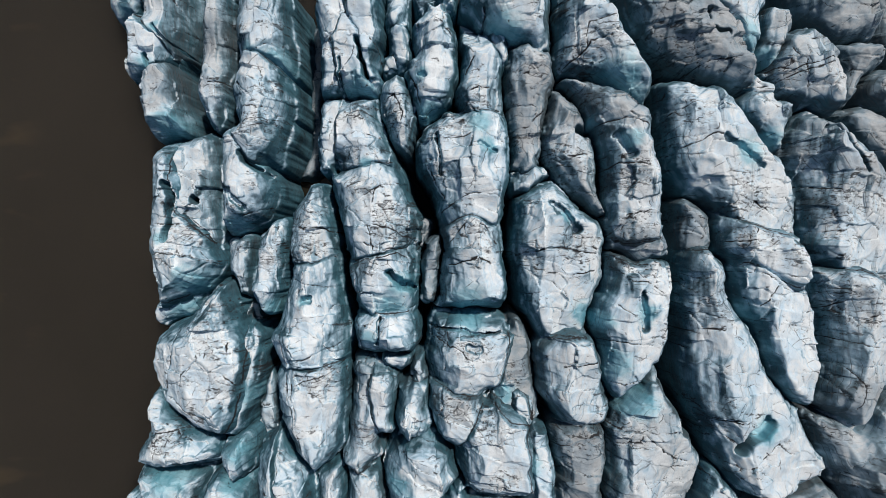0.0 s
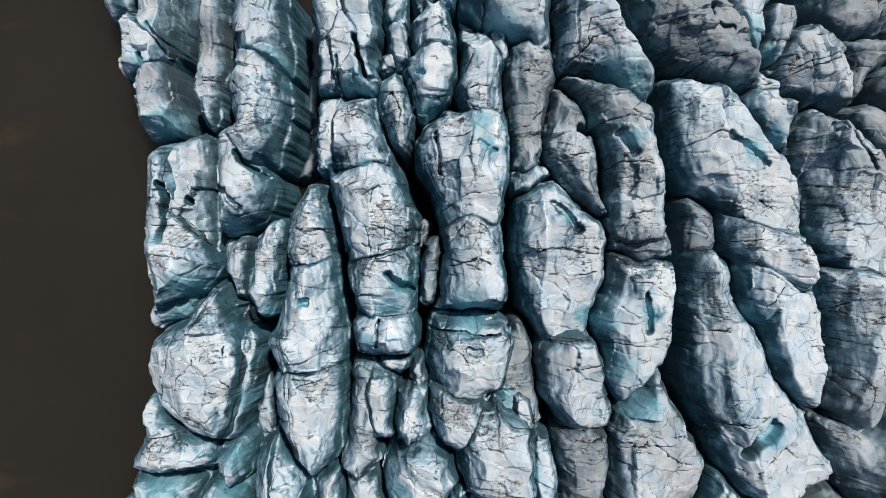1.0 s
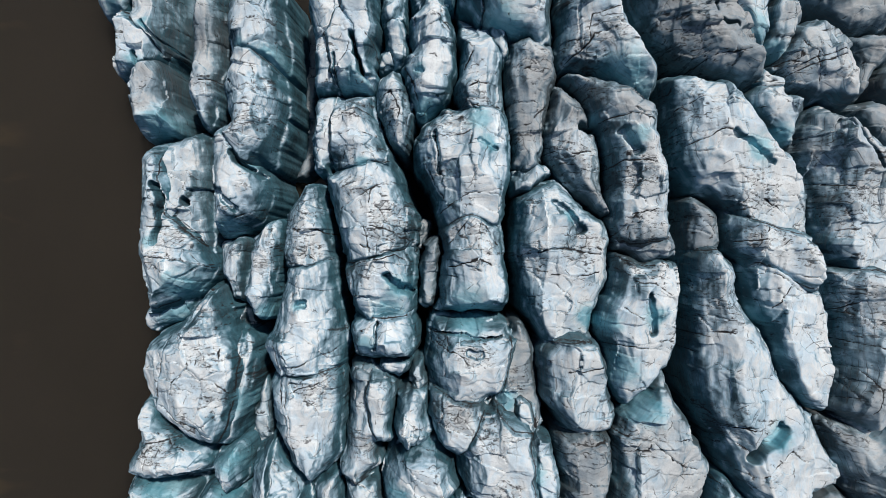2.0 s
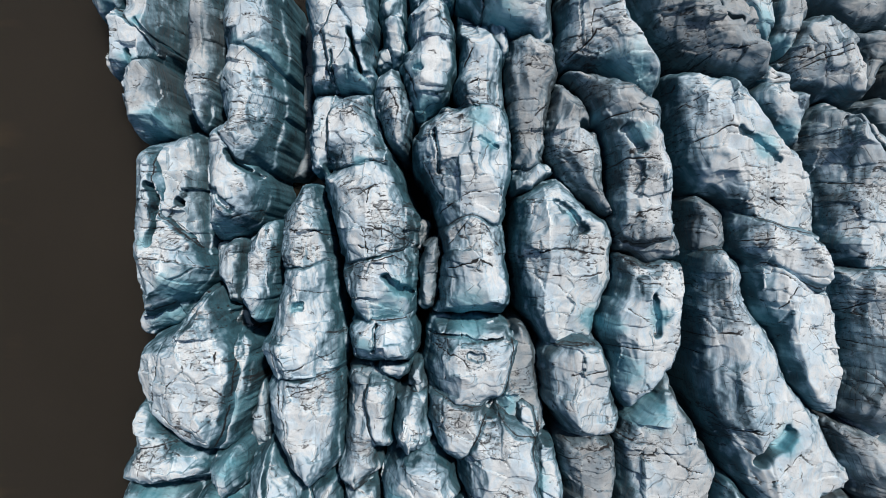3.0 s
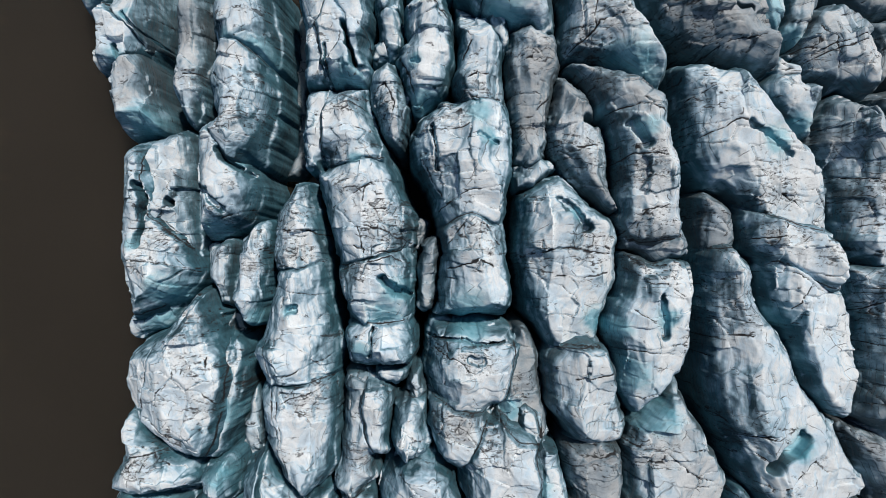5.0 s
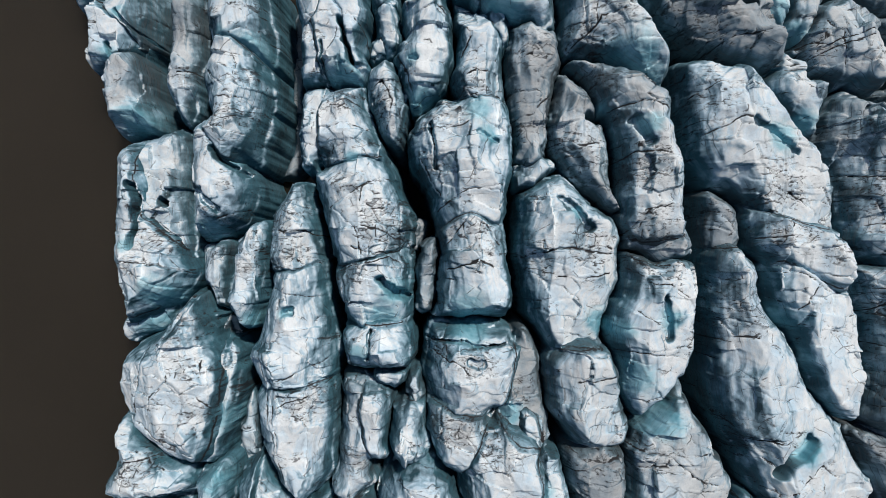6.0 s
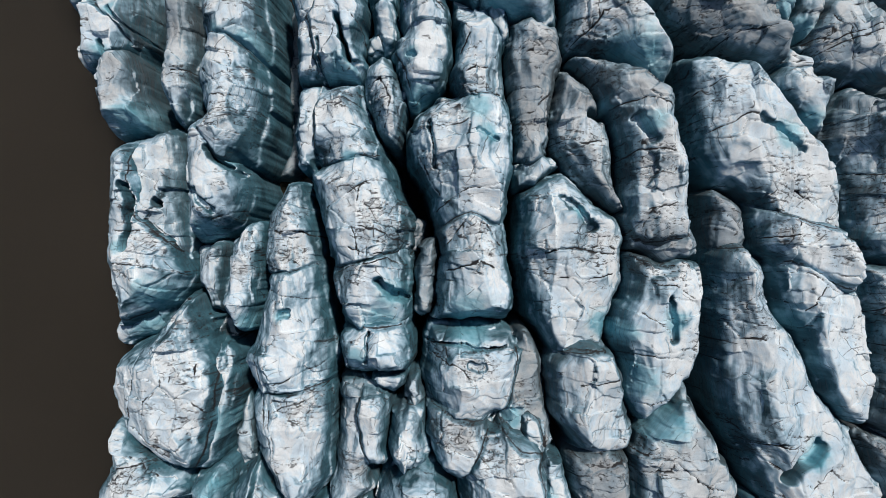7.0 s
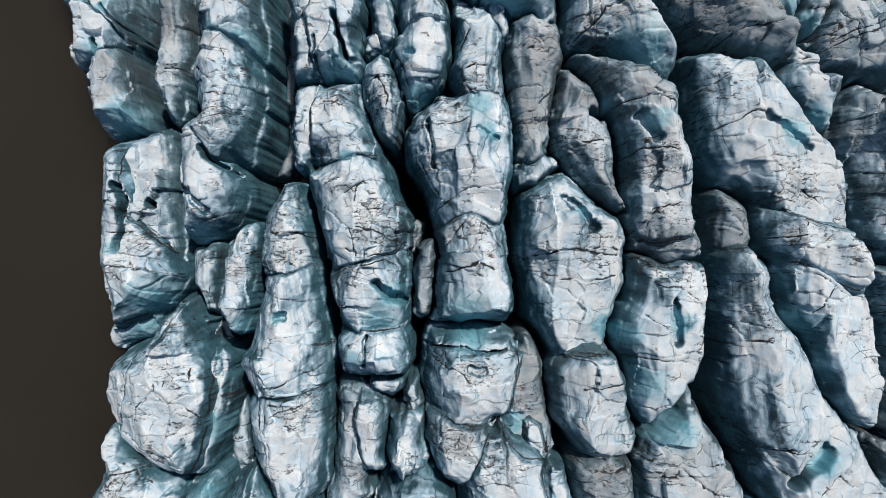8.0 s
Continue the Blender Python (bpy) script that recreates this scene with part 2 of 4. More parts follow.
def inside(x, y, curve):
    """Distance to a closed curve, positive inside, and the way along it."""
    best, along, odd, run = np.full(x.shape, 1e9), np.zeros(x.shape), np.zeros(x.shape, bool), 0.0
    for (x0, y0), (x1, y1) in zip(curve, np.roll(curve, -1, 0)):
        dx, dy = x1 - x0, y1 - y0
        length = math.hypot(dx, dy) + 1e-9
        t = np.clip(((x - x0) * dx + (y - y0) * dy) / length ** 2, 0, 1)
        d = (x - x0 - t * dx) ** 2 + (y - y0 - t * dy) ** 2
        nearer = d < best
        best, along = np.where(nearer, d, best), np.where(nearer, run + t * length, along)
        run += length
        if dy:
            odd ^= ((y0 > y) != (y1 > y)) & (x < x0 + (y - y0) * dx / dy)
    return np.where(odd, 1, -1) * np.sqrt(best), along


def to_line(x, y, line):
    best = np.full(x.shape, 1e9)
    for (x0, y0), (x1, y1) in zip(line, line[1:]):
        dx, dy = x1 - x0, y1 - y0
        t = np.clip(((x - x0) * dx + (y - y0) * dy) / (dx * dx + dy * dy + 1e-9), 0, 1)
        best = np.minimum(best, np.hypot(x - x0 - t * dx, y - y0 - t * dy))
    return best


def envelope(x):
    """Mean height of the crests above the lagoon, which rises inland."""
    return np.interp(x, (-60, -40, -25, -8, 3, 20, 40, 80), (8, 9, 12, 15.5, 18, 20.3, 21.7, 22.5))


def sheet(name, x, y, z, keep, coats, mat):
    """A mesh over a grid, of the cells that keep allows."""
    rows, cols = x.shape
    cell = keep[:-1, :-1] | keep[1:, :-1] | keep[:-1, 1:] | keep[1:, 1:]
    r, c = np.nonzero(cell)
    quads = np.stack((r * cols + c, r * cols + c + 1, (r + 1) * cols + c + 1, (r + 1) * cols + c), 1)
    used, quads = np.unique(quads, return_inverse=True)
    quads = quads.reshape(-1, 4)
    co = np.stack((x, y, z), 2).reshape(-1, 3)[used].astype(np.float32)
    me = bpy.data.meshes.new(name)
    me.vertices.add(len(co))
    me.vertices.foreach_set("co", co.ravel())
    me.loops.add(quads.size)
    me.loops.foreach_set("vertex_index", quads.ravel().astype(np.int32))
    me.polygons.add(len(quads))
    me.polygons.foreach_set("loop_start", np.arange(0, quads.size, 4, dtype=np.int32))
    me.update(calc_edges=True)
    me.polygons.foreach_set("use_smooth", np.ones(len(quads), bool))
    for coat, amount in coats.items():
        me.attributes.new(coat, "FLOAT", "POINT").data.foreach_set("value", amount.ravel()[used].astype(np.float32))
    me.materials.append(mat)
    return new(name, me)


GRID = 0.083
CREVASSE = 0.65
DEEP = 14.0
made = []


def softly(v, width):
    return width * np.logaddexp(0, v / width)


def block(rise, dome, ash, outline, cuts=(), cracks=(), soil=(), clear=(), steep=1.0, name="ice_block"):
    """One block of ice: rise over the mean crest, dome, veil of ash, outline of its shoulders;
    cuts (x, y, way down, slope), cracks (half width, depth, line), patches of soil and of clear new-broken ice (x, y, radius),
    and how sharply the top breaks into the walls."""
    # the shoulders lie lower than the crests, and farther out
    outline = [(u * (1.034 if u < 0 else 1.026), v * 1.026) for u, v in outline]
    return rise, dome, ash, rounded(outline), cuts, cracks, soil, clear, steep, name


def spread_over(field, lo, hi, x, y):
    """Values of a coarse grid at finer points."""
    n, m = field.shape
    u, v = np.clip((x - lo[0]) / (hi[0] - lo[0]), 0, 0.9999) * (m - 1), np.clip((y - lo[1]) / (hi[1] - lo[1]), 0, 0.9999) * (n - 1)
    i, j = u.astype(int), v.astype(int)
    u, v = u - i, v - j
    return (field[j, i] * (1 - u) + field[j, i + 1] * u) * (1 - v) + (field[j + 1, i] * (1 - u) + field[j + 1, i + 1] * u) * v


def nearest(lo, hi, outlines, step=0.3):
    """Signed distance to the nearest of some outlines, on a coarse grid."""
    n = max(4, int((hi[0] - lo[0]) / step)), max(4, int((hi[1] - lo[1]) / step))
    gx, gy = np.meshgrid(np.linspace(lo[0], hi[0], n[0]), np.linspace(lo[1], hi[1], n[1]))
    best = np.full(gx.shape, -9.0)
    for c in outlines:
        if (c.max(0) > lo - 2).all() and (c.min(0) < hi + 2).all():
            best = np.maximum(best, inside(gx, gy, c)[0])
    return gx, gy, best


def ridge_field(blocks, close=0.65):
    """Distance inside the outline of a whole ridge, its joints closed, on a coarse grid."""
    outlines = [b[3] for b in blocks]
    lo, hi = np.min([c.min(0) for c in outlines], 0) - 3, np.max([c.max(0) for c in outlines], 0) + 3
    gx, gy, f = nearest(lo, hi, outlines, 0.22)
    f = f + close
    px, py = [], []
    for p, q, r in ((np.s_[:, :-1], np.s_[:, 1:], 0), (np.s_[:-1, :], np.s_[1:, :], 1)):
        cross = (f[p] > 0) != (f[q] > 0)
        t = f[p][cross] / (f[p][cross] - f[q][cross])
        px.append(gx[p][cross] + t * (gx[q][cross] - gx[p][cross]))
        py.append(gy[p][cross] + t * (gy[q][cross] - gy[p][cross]))
    px, py = np.concatenate(px), np.concatenate(py)
    best = np.full(f.shape, 1e9)
    for k in range(0, len(px), 50):
        best = np.minimum(best, ((gx[..., None] - px[k:k + 50]) ** 2 + (gy[..., None] - py[k:k + 50]) ** 2).min(-1))
    return np.where(f > 0, 1, -1) * np.sqrt(best) - close, lo, hi


def grown(d, other, gap, most):
    """Distance inside an outline that has spread towards its neighbours until a gap is left."""
    return np.maximum(d, np.minimum(0.5 * (d - other - gap), d + most))


def shaped(name, own, others, strangers, ridge, step=GRID):
    """The mesh of a block: a faceted, fractured top, shoulders that slope off and fluted walls below them;
    where it joins others of its ridge the blocks meet in a groove."""
    rise, dome, ash, curve, cuts, cracks, soil, clear, steep, _ = own
    seed = 10 + 7 * len(made)
    made.append(name)
    lo, hi = curve.min(0) - 1.6, curve.max(0) + 1.6
    x, y = np.meshgrid(np.arange(lo[0], hi[0], step), np.arange(lo[1], hi[1], step))
    wx, wy = x + 0.15 * layered(x * 0.6, y * 0.6, 3, 4), y + 0.15 * layered(x * 0.6, y * 0.6, 5, 4)
    d, along = inside(wx, wy, curve)
    size = d.max()
    beside = spread_over(nearest(lo, hi, others)[2], lo, hi, wx, wy)
    alien = spread_over(nearest(lo, hi, strangers)[2], lo, hi, wx, wy)
    d = grown(d, beside, 0.0, 0.8)
    whole = grown(spread_over(*ridge, wx, wy), alien, CREVASSE, np.interp(x, (-36, -28, -14, 4, 12), (0.8, 0.45, 0.32, 0.32, 0.6)))
    t = np.clip((0.3 * d + 0.7 * whole) / (0.8 * size), 0, 1)
    lean = np.clip(0.05 * (x - curve[:, 0].mean()), -0.4, 0.4)
    # rounded across, like a loaf
    broad = min(0.95 * size, 3.4)
    away = 1 - np.clip(whole / broad, 0.015, 1)
    high = np.interp(x, (-10, 7), (1.4, 0.6)) * broad
    top = envelope(x) + rise + lean - 0.4 * dome * (1 - t) ** 1.3 - high * (0.38 * away ** 1.3 + 0.62 * (1 - np.sqrt(1 - away ** 2))) + 0.2 * high
    # facets, fracture plates and chips
    rough = 0.65 if cuts else 1.0
    a, _ = chips(wx / 3.4, wy / 4.6, seed, 1.2)
    f, _ = chips(wx / 1.9 + 0.3 * a, wy / 2.4 - 0.2 * a, seed + 47, 1.5)
    b, edge_b = plates(wx / 3.2 + 0.3 * a, wy / 1.6 + 0.08 * wx + 0.3 * a, seed + 11)
    c, edge_c = chips(wx / 0.9 + 0.3 * b, wy / 0.6, seed + 23)
    e, _ = chips(wx / 0.42 + 0.3 * c, wy / 0.34, seed + 31)
    broken = np.clip(0.45 + 0.9 * layered(x * 0.16, y * 0.16, 37, 2), 0.05, 1)
    small = 0.10 * (c - 0.25) + 0.02 * (e - 0.25) + 0.02 * layered(x * 1.3, y * 1.3, seed + 3, 4)
    top = top + rough * 2.8 * (a - 0.25) + 1.5 * (f - 0.1) + 0.42 * broken * b + small
    for cx, cy, toward, slope in cuts:
        w = radians(toward)
        plane = envelope(cx) + rise + 0.04 * (cx - curve[:, 0].mean()) - 0.1 - slope * ((wx - cx) * math.cos(w) + (wy - cy) * math.sin(w))
        top = np.minimum(top, plane + 0.2 * high + 0.9 * (a - 0.25) + 1.0 * (f - 0.1) + 0.3 * broken * b + 0.7 * small)
    # shoulders, then walls with flutes that run down them
    flute = 0.14 * grain(along * 0.8, 0 * along, seed + 1) + 0.07 * grain(along * 2.4, 0 * along, seed + 2)
    shoulder = min(0.95, max(0.25, 0.28 * size)) / steep
    s = -whole + shoulder - 0.12 + flute * np.clip(0.9 - whole, 0, 1) + 0.12 * b * np.clip(1 - np.abs(whole), 0, 1)
    wall = 1.15 * steep * softly(s, 0.10) + 13.0 * softly(s - shoulder - 0.10, 0.05)
    z = top - wall * (1 + 0.2 * layered(x * 0.3, y * 0.3, seed + 4, 2))
    # layers of the ice stand out as fine steps
    z = z + 0.08 * grain(1.8 * z + layered(x * 0.25, y * 0.25, 91, 3), 0.12 * x + 0.12 * y, 93) + 0.04 * grain(4.1 * z, 0.2 * x - 0.2 * y, 95)
    joint = np.clip(whole / 0.3, 0, 1)
    z = z - softly(-d + 0.03, 0.05) * 3.0 - 0.3 * np.exp(-(d / 0.16) ** 2) * joint
    # soil and ash, lodged in cracks and hollows
    patch = layered(wx * 1.4, wy * 3.0, 33, 4)
    dirt_shade = 0.85 * np.clip(2.4 * (layered(wx * 0.32, wy * 0.6, 21, 5) - 0.55), 0, 1) * np.clip(patch + 0.4, 0, 1)
    for sx, sy, r in soil:
        near = np.exp(-(((wx - sx) / r) ** 2 + ((wy - sy) / (0.8 * r)) ** 2))
        dirt_shade = np.maximum(dirt_shade, np.clip(1.9 * near * np.clip(patch + 0.75, 0, 1), 0, 0.72))
    hair = np.exp(-(edge_b / 0.05) ** 2) * np.clip(layered(x * 0.35, y * 0.6, 41, 3) * 2.0 - 0.2, 0, 1)
    z = z - 0.16 * hair
    # a mesh of fine cracks where soil lies
    mesh = np.exp(-(edge_c / 0.05) ** 2) * np.clip(2.2 * dirt_shade + 0.9 * layered(x * 0.3, y * 0.4, 43, 3) - 0.5, 0, 1)
    z = z - 0.06 * mesh
    dirt_shade = np.maximum(dirt_shade, np.maximum(0.9 * hair, 0.95 * mesh))
    # a dark line follows each joint between blocks
    dirt_shade = np.maximum(dirt_shade, np.exp(-((d + 0.10) / 0.12) ** 2) * joint)
    jag = 0.06 * layered(x * 1.6, y * 1.6, 55, 3)
    gaps = np.clip(1.0 + 0.9 * layered(x * 0.9, y * 0.9, 57, 3), 0.15, 1.3)
    for width, depth, *line in cracks:
        away = to_line(wx + jag * (1 + 2 * width), wy + jag * (1 + 2 * width), line)
        if width < 0.15:
            z = z - 0.25 * depth * np.exp(-(away / 0.08) ** 2)
        else:
            z = z - 1.2 * depth / (1 + (away / (0.8 * width)) ** 6)
        if width < 0.2:
            dirt_shade = np.maximum(dirt_shade, np.clip(1.3 * gaps * np.exp(-(away / (0.035 + 0.035 * gaps)) ** 2), 0, 1))
    bare = np.zeros(x.shape)
    for sx, sy, r in clear:
        bare = np.maximum(bare, np.clip(1.9 * np.exp(-((wx - sx) ** 2 + (wy - sy) ** 2) / (1.25 * r) ** 2) - 0.4 + 0.25 * patch, 0, 1))
    keep = (z > envelope(x) - DEEP - 0.5) & (z > -1.5) | (d > 0)
    veil = np.clip(ash + np.interp(x, (-15, 25), (0.0, 0.32)) + 0.3 * layered(wx * 0.15, wy * 0.2, 81, 3), 0, 1)
    return sheet(name, x, y, z, keep, {"dirt_shade": dirt_shade * (1 - bare), "veil": veil * (1 - bare), "clear": bare}, ICE)


seracs = []


def ice(label, *blocks, step=GRID):
    """A ridge or single block of ice between crevasses, to be raised with its neighbours."""
    seracs.append((label, blocks, step))


def raise_ice(label, blocks, step, strangers):
    if len(blocks) == 1:
        ob = shaped("serac", blocks[0], (), strangers, ridge_field(blocks), step)
        return tagged(ob, label, "ice block", "seracs of the glacier front")
    middle = blocks[0][3].mean(0)
    ob = new("ice_ridge")
    ob.location = (middle[0], middle[1], max(0.0, float(envelope(middle[0])) - DEEP))
    ridge = ridge_field(blocks)
    for own in blocks:
        p = shaped(own[9], own, [o[3] for o in blocks if o is not own], strangers, ridge, step)
        p.parent = ob
        p.matrix_parent_inverse = Matrix.Translation(ob.location).inverted()
    return tagged(ob, label, "ice ridge", "seracs of the glacier front")


# ---- lagoon and glacier bed ----
def lagoon():
    bm = bmesh.new()
    bmesh.ops.create_grid(bm, x_segments=2, y_segments=2, size=3000)
    me = bpy.data.meshes.new("water")
    bm.to_mesh(me)
    me.materials.append(WATER)
    tagged(new("water", me), "dark brown still lagoon water at the glacier front", "water", kind="structure")


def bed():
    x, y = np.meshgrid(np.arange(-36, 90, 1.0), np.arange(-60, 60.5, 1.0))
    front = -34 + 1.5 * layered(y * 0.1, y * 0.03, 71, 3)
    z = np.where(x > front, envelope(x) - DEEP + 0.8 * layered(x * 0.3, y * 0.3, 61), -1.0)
    # full coats paint the crevasse floor near-black, standing for shade
    ob = sheet("ground", x, y, z, x > -60, {"dirt_shade": np.ones(x.shape), "veil": np.ones(x.shape)}, ICE)
    tagged(ob, "ice bed at the bottom of the crevasses, painted near-black as shade", "glacier bed", kind="structure")


lagoon()
bed()

# ---- seracs, from the lagoon inland ----
ice("blue-white front ridge with glassy blue notches above the lagoon",
    block(-3, 0.8, 0, [(-40.8, 33.1), (-36.3, 32.7), (-36.3, 27.5), (-38.1, 28.9), (-39.4, 28.3), (-40.3, 29.9)],
          clear=[(-39.2, 29.5, 0.9)],
          name="ledge"),
    block(0, 1, 0.9, [(-34.9, 31.3), (-30.0, 30.8), (-29.8, 26.2), (-31.5, 23.4), (-33.4, 25.0), (-34.6, 26.6)],
          cuts=[(-33.4, 26.1, 0, 2.6)],
          cracks=[(0.2, 0.8, (-34.4, 26.5), (-33.2, 24.9), (-31.2, 23.9))],
          clear=[(-34.0, 26.2, 0.7)],
          name="crest"),
    block(-0.5, 1, 0, [(-36.5, 27.9), (-34.9, 26.0), (-32.1, 24.3), (-32.1, 22.1), (-35.2, 21.3), (-36.5, 20.9), (-37.4, 24.0), (-37.1, 26.6)],
          cuts=[(-35.1, 22.1, 270, 1.5), (-32.9, 24.8, 60, 0.9)],
          cracks=[(0.25, 1.2, (-35.6, 23.2), (-35.3, 22.0), (-35.0, 21.0))],
          clear=[(-35.4, 21.8, 1.1)],
          name="spur"),
    block(-0.5, 1, 0.6, [(-34.6, 20.8), (-32.2, 21.6), (-31.4, 19.9), (-31.6, 17.3), (-30.2, 15.2), (-30.5, 13.5), (-32.1, 13.3), (-33.6, 13.2), (-34.6, 15.1), (-35.3, 19.1)],
          cuts=[(-32.9, 16.0, 265, 1.6), (-32.9, 19.1, 10, 2.6)],
          clear=[(-32.8, 14.4, 1.9)],
          name="foot"))
ice("stepped blue ice ledges overhanging the dark lagoon",
    block(-1, 1, 0, [(-34.3, -17.7), (-32.3, -19.9), (-28.7, -21.9), (-26.2, -22.8), (-26.1, -24.2), (-28.0, -26.7), (-30.1, -25.8), (-35.9, -25.3), (-35.2, -23.5), (-34.4, -22.1)],
          cuts=[(-32.0, -22.8, 90, 0.8), (-30.6, -25.0, 275, 3)],
          cracks=[(0.1, 0.4, (-34.5, -22.0), (-32.1, -21.7), (-29.9, -23.0)), (0.1, 0.5, (-34.0, -22.6), (-34.2, -25.0))],
          soil=[(-32.8, -22.5, 1.8)],
          name="crest"),
    block(-3, 0.8, 0, [(-37.1, -27.4), (-29.3, -27.9), (-30.2, -30.7), (-31.1, -33.5), (-38.6, -34.2), (-38.0, -29.1)],
          clear=[(-34.1, -27.9, 2.4)],
          name="ledge"))
ice("cracked white front ridge with a slot and round hole",
    block(0.3, 1.2, 0, [(-33.2, 12.6), (-30.7, 12.7), (-30.5, 9.2), (-30.1, 4.0), (-28.5, 2.5), (-25.7, 0.1), (-25.2, -1.5), (-26.3, -3.0), (-29.9, -5.5), (-32.8, -6.2), (-33.5, -1.9), (-34.1, 2.7), (-33.8, 8.6)],
          cuts=[(-29.9, -2.6, 290, 1.3), (-26.7, 0.1, 320, 0.8), (-31.3, 9.1, 190, 0.25)],
          cracks=[(0.35, 2.0, (-31.8, 7.3), (-31.3, 5.6), (-31.7, 3.6), (-32.3, 1.2)), (0.12, 0.5, (-33.5, 3.0), (-31.5, 2.8), (-29.7, 2.9), (-27.9, 1.7), (-25.1, -0.9)), (0.12, 0.5, (-33.2, -0.3), (-30.7, -0.7), (-28.3, -0.9), (-26.4, -1.7)), (0.1, 0.4, (-33.6, 8.9), (-30.2, 9.0), (-29.3, 11.0)), (0.1, 0.4, (-30.0, 9.1), (-30.0, 6.5), (-29.3, 3.6))],
          soil=[(-29.9, 2.0, 1.5), (-32.1, -0.6, 1.2), (-31.3, 11.7, 1.2)],
          clear=[(-29.4, -3.8, 1.7), (-32.8, 1.4, 0.6)],
          name="crest"),
    block(-0.9, 0.8, 0.5, [(-30.2, 12.6), (-27.0, 13.3), (-26.0, 9.2), (-26.2, 2.7), (-26.0, 0.6), (-28.4, 2.8), (-30.2, 4.4), (-30.6, 7.4), (-30.5, 10.0)],
          cuts=[(-28.2, 7.2, 0, 1.8)],
          cracks=[(0.32, 3.0, (-29.1, 5.9), (-28.9, 5.6))],
          name="shoulder"),
    block(-3.5, 0.6, 0, [(-34.3, -7.0), (-28.9, -4.9), (-29.8, -7.5), (-33.6, -8.8), (-34.6, -8.3)],
          clear=[(-32.1, -6.8, 1.8)],
          name="ledge"))
ice("narrow ash-grey ice ridge with dark fine cracks",
    block(-1.5, 1.2, 0.7, [(-27.2, 31.3), (-24.8, 31.1), (-24.8, 25.8), (-24.9, 20.5), (-25.7, 15.9), (-26.4, 14.2), (-27.5, 16.0), (-28.3, 19.4), (-27.8, 24.0)],
          cuts=[(-26.3, 22.3, 180, 0.4), (-25.5, 22.3, 0, 1.5)],
          cracks=[(0.12, 0.6, (-27.5, 19.5), (-25.3, 19.7), (-24.3, 18.4))],
          soil=[(-26.5, 19.1, 1.2)]))
ice("low blue ice block at the front edge",
    block(-1, 1, 0, [(-28.0, -29.1), (-26.0, -26.5), (-23.1, -27.4), (-22.4, -31.1), (-28.5, -32.6)],
          clear=[(-25.1, -28.0, 1.2)]))
ice("faceted white ice block with a thin flake beside it",
    block(0.8, 2.2, 0, [(-32.5, -9.1), (-28.5, -7.2), (-25.7, -4.1), (-24.5, -3.8), (-23.8, -6.7), (-22.7, -9.5), (-22.2, -11.4), (-22.6, -15.2), (-23.1, -17.5), (-24.7, -20.5), (-26.4, -21.2), (-30.0, -19.7), (-32.5, -17.0), (-33.5, -13.8), (-33.2, -10.8)],
          cuts=[(-28.7, -14.0, 188, 0.75), (-27.0, -18.0, 250, 0.9), (-23.4, -14.9, 0, 2.6), (-26.2, -10.1, 100, 0.35)],
          cracks=[(0.11, 0.5, (-30.9, -9.6), (-31.3, -12.9), (-32.0, -16.1)), (0.11, 0.5, (-29.9, -10.4), (-28.1, -10.6), (-27.8, -12.7), (-29.7, -14.4), (-30.2, -16.1)), (0.11, 0.4, (-27.8, -13.0), (-25.3, -14.0), (-23.6, -15.7)), (0.11, 0.4, (-24.6, -10.7), (-24.3, -12.9)), (0.12, 0.6, (-31.9, -17.1), (-28.5, -19.0), (-25.7, -20.4))],
          soil=[(-25.1, -15.7, 1.5), (-26.2, -7.5, 1.8), (-26.2, -11.3, 1.2)],
          clear=[(-22.4, -16.3, 0.8)],
          name="crest"),
    block(-2.5, 0.8, 0, [(-22.6, -9.9), (-21.7, -9.8), (-21.5, -13.1), (-22.1, -16.5), (-23.5, -19.9), (-24.4, -21.9), (-25.1, -21.8), (-23.4, -18.7), (-22.7, -14.5)],
          clear=[(-22.8, -17.2, 1.2)],
          steep=1.8,
          name="flake"))
ice("small blue ice wedge with a white worn tip",
    block(-1.5, 1, 0, [(-25.7, -23.2), (-22.6, -21.8), (-22.5, -25.4), (-23.6, -26.8), (-24.7, -26.8), (-25.9, -25.0)],
          clear=[(-24.2, -23.6, 1.2)]))
ice("dark low ice step in a crevasse",
    block(-5, 0.5, 0.8, [(-25.5, -7.2), (-22.9, -7.3), (-22.3, -10.8), (-23.7, -10.7)]))
ice("small blue-grey ice fin among larger ridges",
    block(-2.5, 0.8, 0.5, [(-25.2, 0.6), (-22.8, 1.4), (-22.1, 0.9), (-22.5, -2.6), (-22.9, -5.2), (-23.8, -5.4), (-25.2, -1.9)]))
